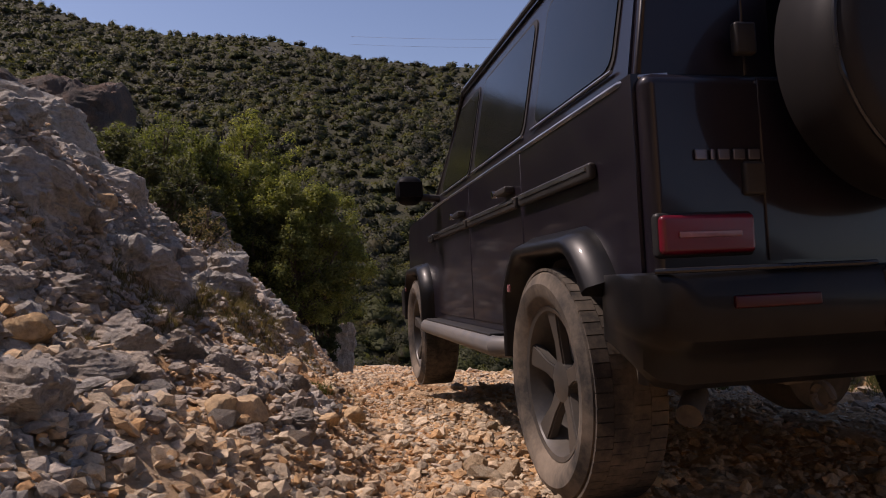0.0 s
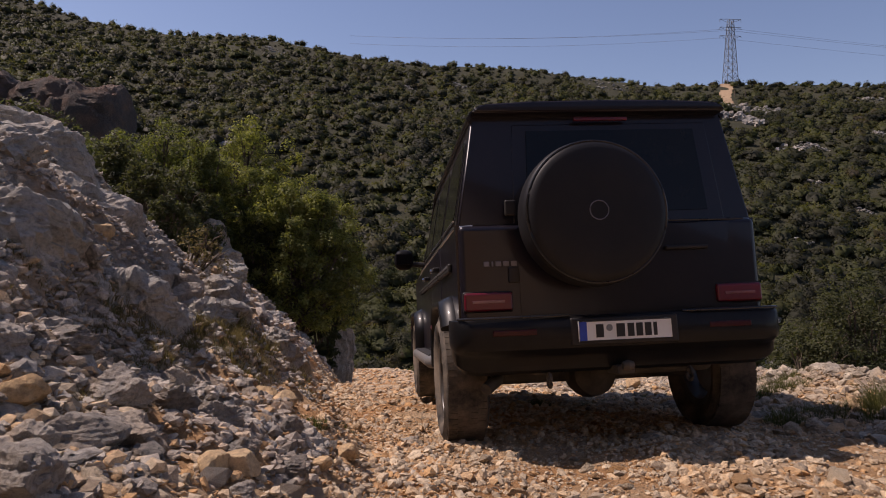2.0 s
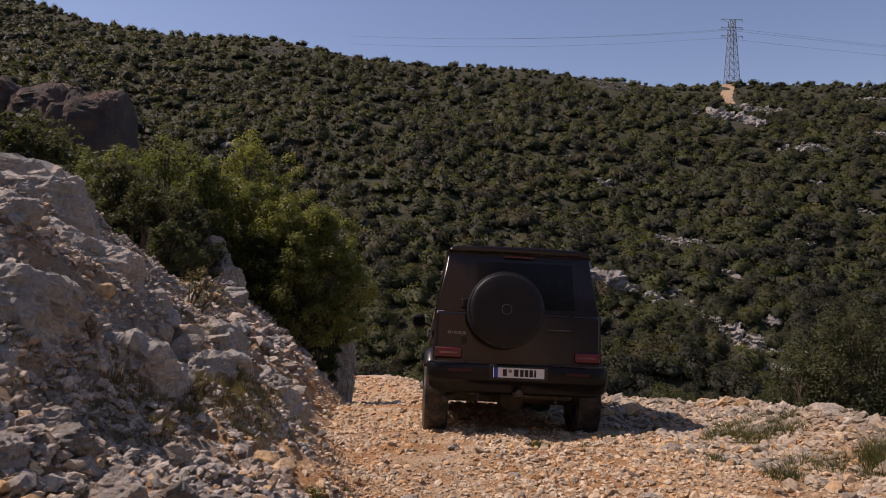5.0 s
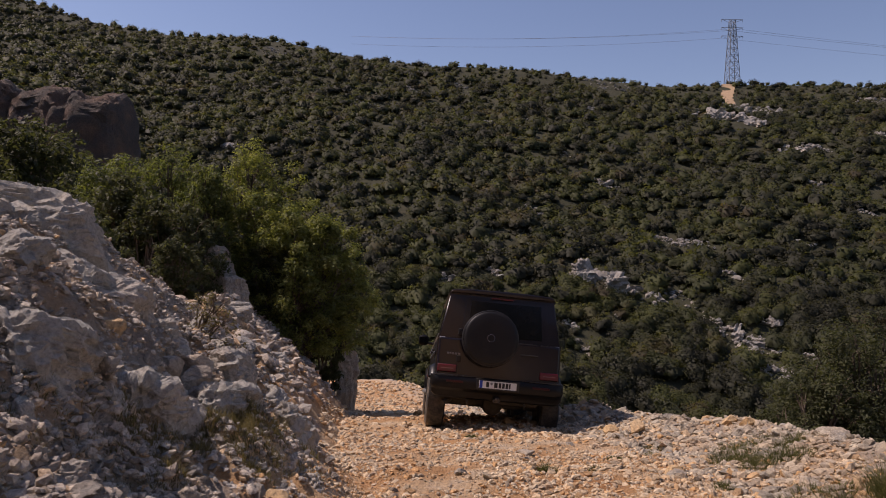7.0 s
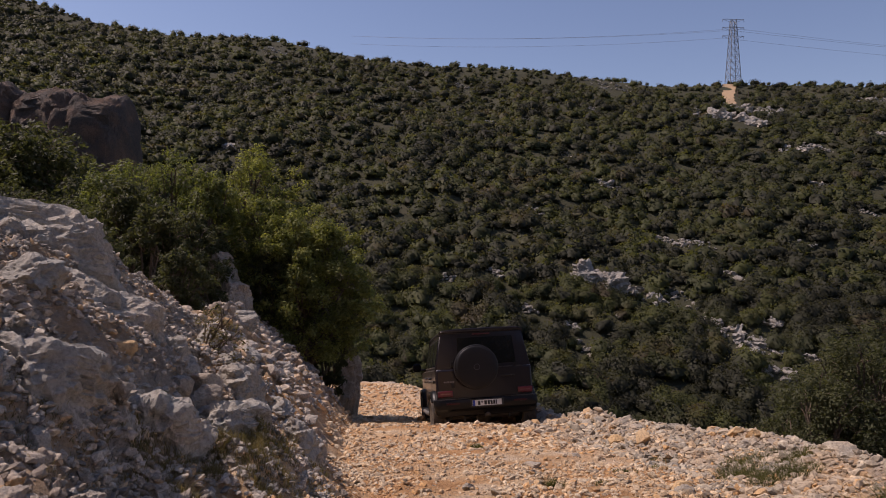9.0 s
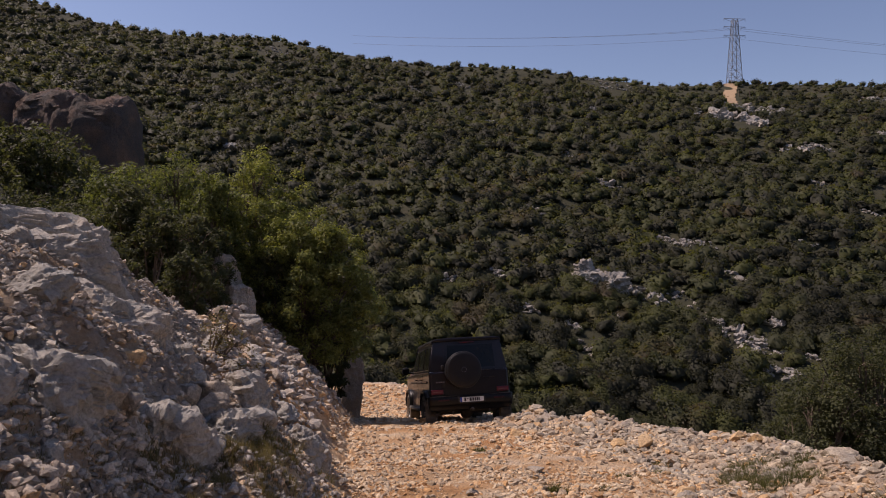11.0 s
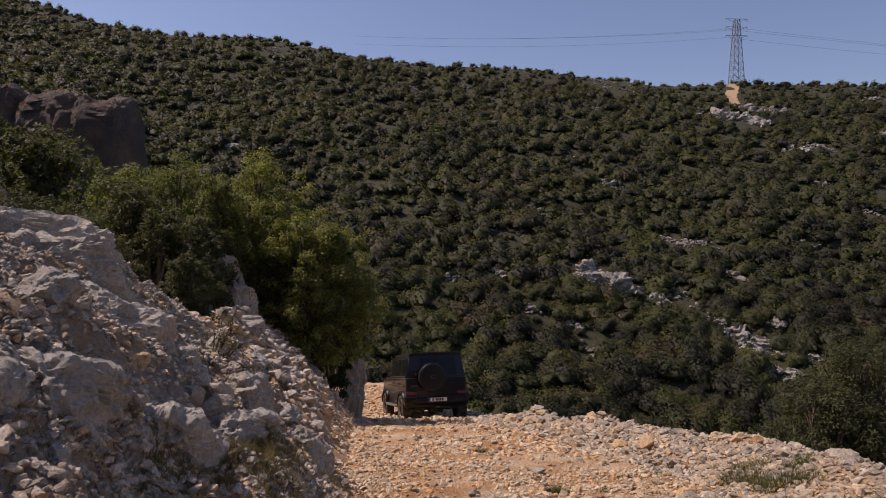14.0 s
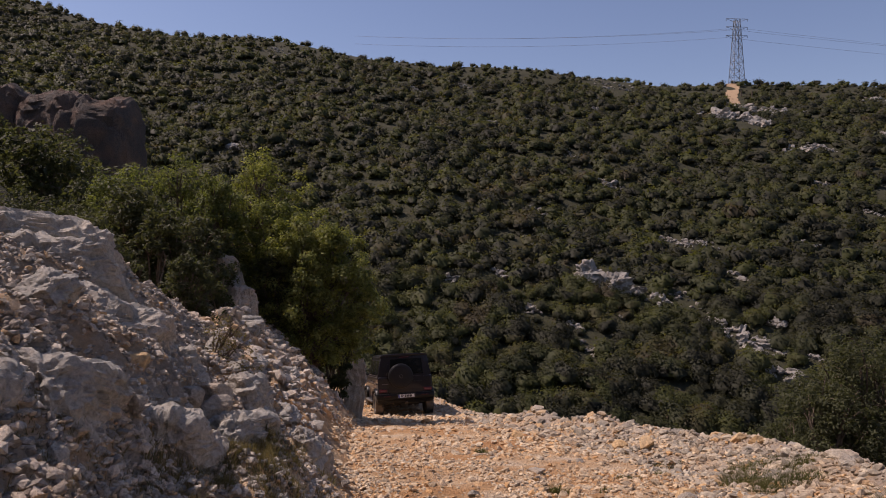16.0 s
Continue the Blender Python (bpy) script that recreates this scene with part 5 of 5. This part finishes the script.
# ---- bushes and trees near the track ----
def build_bush(name, x, y, lobes, leaves, size, mat, label, z=None, category="bush"):
    """A bush: stems and limbs that reach into each lobe, and a crown of single leaves."""
    root = bpy.data.objects.new(name, None)
    scene.collection.objects.link(root)
    z = ground_at(x, y) if z is None else z
    root.matrix_basis = pose(x, y, z - 0.03)
    tagged(root, label, category, "bushes")
    bm = bmesh.new()
    for i, (lx, ly, lz, r) in enumerate(lobes):
        b = (rng.normal(0, 0.06), rng.normal(0, 0.06), 0)
        mid = (lx * 0.45 + rng.normal(0, 0.08), ly * 0.45 + rng.normal(0, 0.08), lz * 0.5)
        t = 0.018 + 0.012 * lz
        tube([b, mid, (lx, ly, lz)], [t, t * 0.7, t * 0.3], 6, bm)
        for k in range(4):
            d = rng.normal(size=3)
            d = d / np.linalg.norm(d) * r * 0.85
            tube([mid if k == 0 else (lx * 0.8, ly * 0.8, lz * 0.85), (lx + d[0] * 0.5, ly + d[1] * 0.5, lz + d[2] * 0.5), (lx + d[0], ly + d[1], lz + d[2])], [t * 0.4, t * 0.25, 0.003], 4, bm)
    part("stem", bm, M_BARK, root)
    twigs = []
    for lx, ly, lz, r in lobes:
        for k in range(16):
            d = rng.normal(size=3)
            d = d / np.linalg.norm(d)
            q = r * rng.uniform(0.45, 1.08)
            twigs.append((lx + d[0] * q, ly + d[1] * q, lz + d[2] * q * 0.9, r * rng.uniform(0.2, 0.42)))
    v, f = leaf_cloud(leaves, size, twigs, 0.7, 0.5, 0.42)
    me = raw_mesh("crown", v, f)
    me.materials.append(mat)
    ob = new("crown", me)
    ob.parent = root
    return root


def lobed(w, d, h, n, base=0.15, r=0.24):
    out = []
    for i in range(n):
        zz = base + (1 - base) * (i + 0.5) / n
        a = i * 2.4 + rng.uniform(-0.4, 0.4)
        k = math.sin(math.pi * min(0.92, 0.22 + 0.72 * zz)) * rng.uniform(0.4, 1.0)
        rr = r * rng.uniform(0.75, 1.2)
        out.append((math.cos(a) * k * w * 0.36, math.sin(a) * k * d * 0.36, zz * h * 0.88, rr * (w + d) / 2))
    return out


def build_bushes():
    fresh = "leafy bright green bush above the rocky bank"
    dark = "dark evergreen bush on the rocky slope"
    # the tall bush by the track; sunlit top and shaded base put in as leaf colours
    build_bush("tall_bush", -3.2, 16.0, lobed(4.3, 3.0, 3.55, 44, 0.12, 0.15), 74000, 0.036, M_SUNLITLEAF, "tall leafy green bush growing beside the track")
    # dark-leaved bush added for the shaded hollow under the crown
    build_bush("bush", -2.85, 16.6, lobed(1.3, 1.3, 2.3, 10, 0.1, 0.24), 8000, 0.045, M_DARKLEAF, "dark dense bush standing in for the tall bush's shaded hollow")
    for x, y, w, h, n, mat, label in ((-4.7, 17.2, 3.4, 4.1, 18000, M_SUNLITLEAF, fresh), (-4.15, 16.5, 2.4, 3.3, 14000, M_LEAF, fresh), (-5.3, 15.7, 2.4, 3.1, 14000, M_LEAF, fresh), (-3.9, 15.6, 1.4, 1.8, 8000, M_DARKLEAF, dark), (-6.3, 16.4, 3.4, 3.5, 12000, M_LEAF, fresh), (-5.2, 14.8, 1.8, 1.9, 8000, M_DARKLEAF, dark), (-4.6, 11.3, 1.7, 2.0, 8000, M_DARKLEAF, dark), (-5.4, 11.9, 2.0, 2.3, 9000, M_DARKLEAF, dark), (-4.9, 13.4, 1.6, 2.2, 7000, M_DARKLEAF, dark),
                                      (-5.7, 12.4, 2.0, 1.9, 9000, M_DARKLEAF, dark), (-6.9, 12.9, 2.2, 2.0, 9000, M_DARKLEAF, dark), (-8.2, 13.5, 2.4, 1.7, 8000, M_DARKLEAF, dark), (-7.3, 15.5, 2.4, 2.4, 8000, M_LEAF, fresh),
                                      (-3.5, 9.3, 1.0, 1.0, 4500, M_DARKLEAF, dark), (-4.2, 8.4, 1.3, 1.2, 4500, M_DARKLEAF, dark)):
        build_bush("bush", x, y, lobed(w, w * 0.9, h, 16, 0.1, 0.21), int(n * 1.35), 0.037 if y > 10 else 0.026, mat, label)
    build_bush("bush", -2.0, 6.35, lobed(0.6, 0.5, 0.5, 6, 0.1, 0.26), 900, 0.016, M_DRY, "sparse grey twiggy bush on the rocks")
    for x, y, w, h in ((-9.5, 19, 3.5, 2.6), (-12.5, 21, 3.5, 2.6), (-14, 25, 4, 3.0), (-9, 24, 4, 3.4), (-18, 31, 4.5, 3.2), (-13, 32, 4.5, 3.8), (-24.5, 36, 4, 3.0), (-17, 37, 4, 3.0), (-7.5, 27, 3.5, 3.4), (-11, 29, 4, 3.4)):
        build_bush("bush", x, y, lobed(w, w * 0.9, h, 14, 0.1, 0.24), 6000, 0.085, M_DARKLEAF, dark)
    # below the right-hand edge of the track
    build_bush("bush", 6.0, 10.2, lobed(3.2, 2.6, 3.4, 30, 0.06, 0.19), 34000, 0.027, M_DARKLEAF, "broad dark green bush below the edge of the track")
    build_bush("bush", 5.15, 9.7, lobed(2.3, 1.9, 2.2, 20, 0.06, 0.2), 18000, 0.026, M_DARKLEAF, "low dark green bush below the edge of the track")
    build_bush("bush", 7.3, 9.6, lobed(3.0, 2.6, 3.5, 22, 0.2, 0.2), 22000, 0.029, M_DARKLEAF, "broad dark green bush below the edge of the track")


build_bushes()


def blades(spots):
    """Blades of grass that bend outward round each spot: rows of x, y, radius, height, number."""
    vs, fs, at = [], [], 0
    for x, y, r, h, n in spots:
        a, d = rng.uniform(0, 6.283, n), r * np.sqrt(rng.uniform(0, 1, n))
        bx, by = x + np.cos(a) * d, y + np.sin(a) * d * 1.2
        bz = height(bx, by) - 0.005
        hh = h * rng.uniform(0.4, 1.1, n) * (1 - 0.5 * (d / r) ** 2)
        lean = rng.normal(0, 0.4, (n, 2)) + np.stack([np.cos(a), np.sin(a)], -1) * 0.35
        wd = rng.uniform(0.0008, 0.0022, n)
        t = rng.uniform(0, 6.283, n)
        sx, sy = np.cos(t) * wd, np.sin(t) * wd
        mx, my = bx + lean[:, 0] * hh * 0.4, by + lean[:, 1] * hh * 0.4
        tip = np.stack([bx + lean[:, 0] * hh, by + lean[:, 1] * hh, bz + hh], -1)
        v = np.stack([np.stack([bx - sx, by - sy, bz], -1), np.stack([bx + sx, by + sy, bz], -1), np.stack([mx + sx * 0.8, my + sy * 0.8, bz + hh * 0.6], -1), np.stack([mx - sx * 0.8, my - sy * 0.8, bz + hh * 0.6], -1), tip, tip + 0.001], 1)
        i = np.arange(n)[:, None] * 6 + at
        fs.append(np.concatenate([i + np.array([[0, 1, 2, 3]]), i + np.array([[3, 2, 5, 4]])]))
        vs.append(v.reshape(-1, 3))
        at += n * 6
    return np.concatenate(vs), np.concatenate(fs)


def build_grass():
    dry = []
    # the belt of dry grass along the foot of the scarp, thick towards its lower end
    for k in range(110):
        t = rng.uniform(0, 1) ** 0.75
        x = -1.78 + 0.56 * min(1, t * 1.25) + rng.normal(0, 0.15)
        y = 2.95 + 2.15 * t + rng.normal(0, 0.14)
        dry.append((x, y, rng.uniform(0.05, 0.12) * (0.6 + 0.7 * t), rng.uniform(0.05, 0.09) * (0.6 + 0.75 * t), int(60 + 100 * t)))
    for x, y in ((-1.05, 2.62), (-0.98, 2.74), (-0.85, 2.95)):
        dry.append((x, y, 0.06, 0.07, 90))
    green = []
    for x, y, r, h in ((2.95, 6.9, 0.16, 0.13), (2.75, 6.6, 0.2, 0.12), (2.9, 6.2, 0.18, 0.13), (2.7, 6.0, 0.16, 0.1), (2.6, 6.35, 0.14, 0.1), (3.1, 6.5, 0.14, 0.1), (2.3, 4.85, 0.12, 0.12), (2.65, 5.1, 0.14, 0.1), (2.92, 4.75, 0.14, 0.18), (3.08, 4.85, 0.18, 0.2), (2.15, 5.45, 0.08, 0.06), (0.94, 6.3, 0.06, 0.1), (0.98, 6.26, 0.05, 0.08),
                       (2.4, 7.85, 0.1, 0.06), (2.1, 7.3, 0.1, 0.06), (0.4, 9.0, 0.09, 0.06), (1.35, 6.4, 0.05, 0.05), (1.75, 7.0, 0.1, 0.05), (-0.55, 3.8, 0.05, 0.05), (-0.45, 4.3, 0.06, 0.04)):
        for _ in range(3):
            green.append((x + rng.normal(0, r * 0.5), y + rng.normal(0, r * 0.5), r * 0.8, h, int(1500 * r)))
    for name, spots, mat, label in (("dry_grass", dry, M_DRY, "dry yellowish grass along the foot of the rocks"), ("green_grass", green, M_GREENGRASS, "low green weeds and grass on the stony verge")):
        me = raw_mesh(name, *blades(spots))
        me.materials.append(mat)
        tagged(new(name, me), label, "grass", kind="stuff")


build_grass()


# ---- pylon, wires and track on the ridge ----
def build_pylon():
    x, y = 111.0, 262.0
    z = ground_at(x, y)
    root = bpy.data.objects.new("pylon", None)
    scene.collection.objects.link(root)
    root.matrix_basis = pose(x, y, z, 0, 0, 4)
    tagged(root, "grey lattice steel pylon on the ridge", "pylon")
    H, n = 24.5, 9
    wid = lambda h: 2.2 * (1 - h / H) + 0.85 * h / H
    corners = ((-1, -1), (1, -1), (1, 1), (-1, 1))
    for cx, cy in corners:
        part("leg", tube([(cx * wid(0), cy * wid(0), -0.5), (cx * wid(H), cy * wid(H), H)], 0.13, 5), M_STEEL, root)
    for i in range(n):
        h0, h1 = H * i / n, H * (i + 1) / n
        bm = bmesh.new()
        for (ax, ay), (bx, by) in zip(corners, corners[1:] + corners[:1]):
            tube([(ax * wid(h0), ay * wid(h0), h0), (bx * wid(h1), by * wid(h1), h1)], 0.07, 4, bm)
            tube([(bx * wid(h0), by * wid(h0), h0), (ax * wid(h1), ay * wid(h1), h1)], 0.07, 4, bm)
            tube([(ax * wid(h1), ay * wid(h1), h1), (bx * wid(h1), by * wid(h1), h1)], 0.06, 4, bm)
        part("bracing", bm, M_STEEL, root)
    for h in (18.2, 21.5, 24.6):
        bm = tube([(-4.2, 0, h + 0.2), (4.2, 0, h + 0.2)], 0.1, 5)
        for s in (-1, 1):
            tube([(s * wid(h), 0.4, h - 0.9), (s * 4.2, 0, h + 0.2)], 0.07, 4, bm)
            tube([(s * 4.2, 0, h + 0.2), (s * 4.2, 0, h - 0.8)], 0.08, 5, bm)
        part("cross_arm", bm, M_STEEL, root)
    for dx, h in ((-3.9, 17.6), (3.9, 20.9), (-3.9, 20.9)):
        for sx, ex, ez in ((-1, -150, 5), (1, 260, -12)):
            a, b = Vector((x + dx, y, z + h)), Vector((x + ex, y + 25, z + h + ez))
            pts = []
            for k in range(25):
                t = k / 24
                q = a.lerp(b, t)
                pts.append((q.x, q.y, q.z - 9.0 * t * (1 - t)))
            me_bm = tube(pts, 0.035, 4)
            me = bpy.data.meshes.new("power_line")
            me_bm.to_mesh(me)
            me_bm.free()
            me.materials.append(M_STEEL)
            tagged(new("power_line", me), "thin sagging power line across the sky", "cable", "power lines")
    for px, py in ((106.3, 247), (110.2, 247)):
        pz = ground_at(px, py)
        me = bpy.data.meshes.new("marker_post")
        bm = tube([(px, py, pz - 0.3), (px, py, pz + 2.2)], 0.22, 8)
        bm.to_mesh(me)
        bm.free()
        me.materials.append(M_BARK)
        tagged(new("marker_post", me), "short dark post near the pylon", "post", "posts")
    # bare track climbing to the pylon
    rows = []
    for k in range(30):
        ty = 236 + 27 * k / 29
        mid = 0.417 * ty + 0.5 * math.sin(ty * 0.3)
        rows.append([(mid + dx + 0.3 * math.sin(ty * 1.7 + dx), ty, ground_at(mid + dx, ty) + 0.12) for dx in (-2.4, -1.2, 0, 1.2, 2.4)])
    co = np.array(rows).reshape(-1, 3)
    i = np.arange(len(co)).reshape(30, 5)
    me = raw_mesh("hill_track", co, np.stack([i[:-1, :-1], i[:-1, 1:], i[1:, 1:], i[1:, :-1]], -1).reshape(-1, 4))
    me.materials.append(M_HILLTRACK)
    tagged(new("hill_track", me), "bare pale track on the ridge", "track", kind="structure")


build_pylon()


# ---- single stones of the track and bank ----
def build_stones(ground):
    meshes = []
    for v, f in MEDIUM:
        me = raw_mesh("stone", v, f)
        me.materials.append(M_PIECE)
        meshes.append(me)
    grey = []
    for v, f in MEDIUM[:6]:
        me = raw_mesh("stone", v, f)
        me.materials.append(M_BOULDER)
        grey.append(me)
    for k in range(290):
        y = 2.3 + 5.2 * rng.uniform() ** 1.3
        x = rng.uniform(-1.5, 3.2)
        s, e = bank_part(x, y)
        size = 0.04 + 0.075 * rng.uniform() ** 2
        ob = new("stone", grey[k % 6] if s > 0.1 else meshes[k % 12])
        ob.parent = ground
        ob.matrix_basis = pose(x, y, ground_at(x, y) + size * 0.12, rng.uniform(-25, 25), rng.uniform(-25, 25), rng.uniform(0, 360)) @ Matrix.Diagonal((size * 1.2, size, size, 1))


build_stones(GROUND)


# ---- what moves ----
# seconds, x, y, z of the ground point under the rear axle, then pitch, roll and heading
CAR_ROWS = [(0, 1.36, 2.94, 0.23, -3.3, -2.1, 11.1), (0.5, 1.26, 3.29, 0.21, -4.4, -1.6, 9.7), (1, 1.16, 3.78, 0.17, -5.3, -2.2, 8.4), (1.5, 1.11, 4.26, 0.11, -5.8, -2.6, 7.3), (2, 1.04, 4.77, 0.05, -6.6, -2.0, 5.5),
            (2.5, 0.97, 5.30, -0.01, -8.0, -0.4, 3.5), (3.5, 0.89, 6.34, -0.15, -9.5, -0.3, 1.2), (4.2, 0.86, 7.07, -0.29, -10.4, 0.6, 1.1), (6.5, 0.74, 9.75, -0.78, -10.1, 5.6, 2.1)]
CAR_ROWS += [(7.5, 0.70, 11.02, -1.0, -13.1, 5.0, -0.5), (8, 0.70, 11.59, -1.16, -14.4, 5.9, -1.9), (9, 0.73, 13.01, -1.57, -10.8, -2.9, 5.6), (11.5, 0.31, 16.18, -2.17, -11.6, -1.0, 10.1), (12.5, -0.01, 17.93, -2.59, -11.6, 1.2, 10.6),
             (13.5, -0.30, 19.47, -2.91, -10.7, 1.5, 12.8), (14.5, -0.64, 20.55, -3.12, -9.8, -0.6, 14.6), (15.2, -1.03, 21.37, -3.27, -9.1, -0.6, 13.6), (16, -1.44, 22.53, -3.44, -9.0, -1.6, 12.4)]


def motions():
    walk(CAR, [(t, pose(x, y, z, p, r, h)) for t, x, y, z, p, r, h in CAR_ROWS])
    ts = [q[0] for q in CAR_ROWS]
    way = [0.0]
    for a, b in zip(CAR_ROWS, CAR_ROWS[1:]):
        way.append(way[-1] + math.dist(a[1:4], b[1:4]))
    steps = [k * 0.25 for k in range(65)]
    for hub in WHEELS:
        at = hub.matrix_basis.translation.copy()
        walk(hub, [(t, pose(at.x, at.y, at.z, -math.degrees(float(np.interp(t, ts, way)) / RADIUS))) for t in steps])


motions()
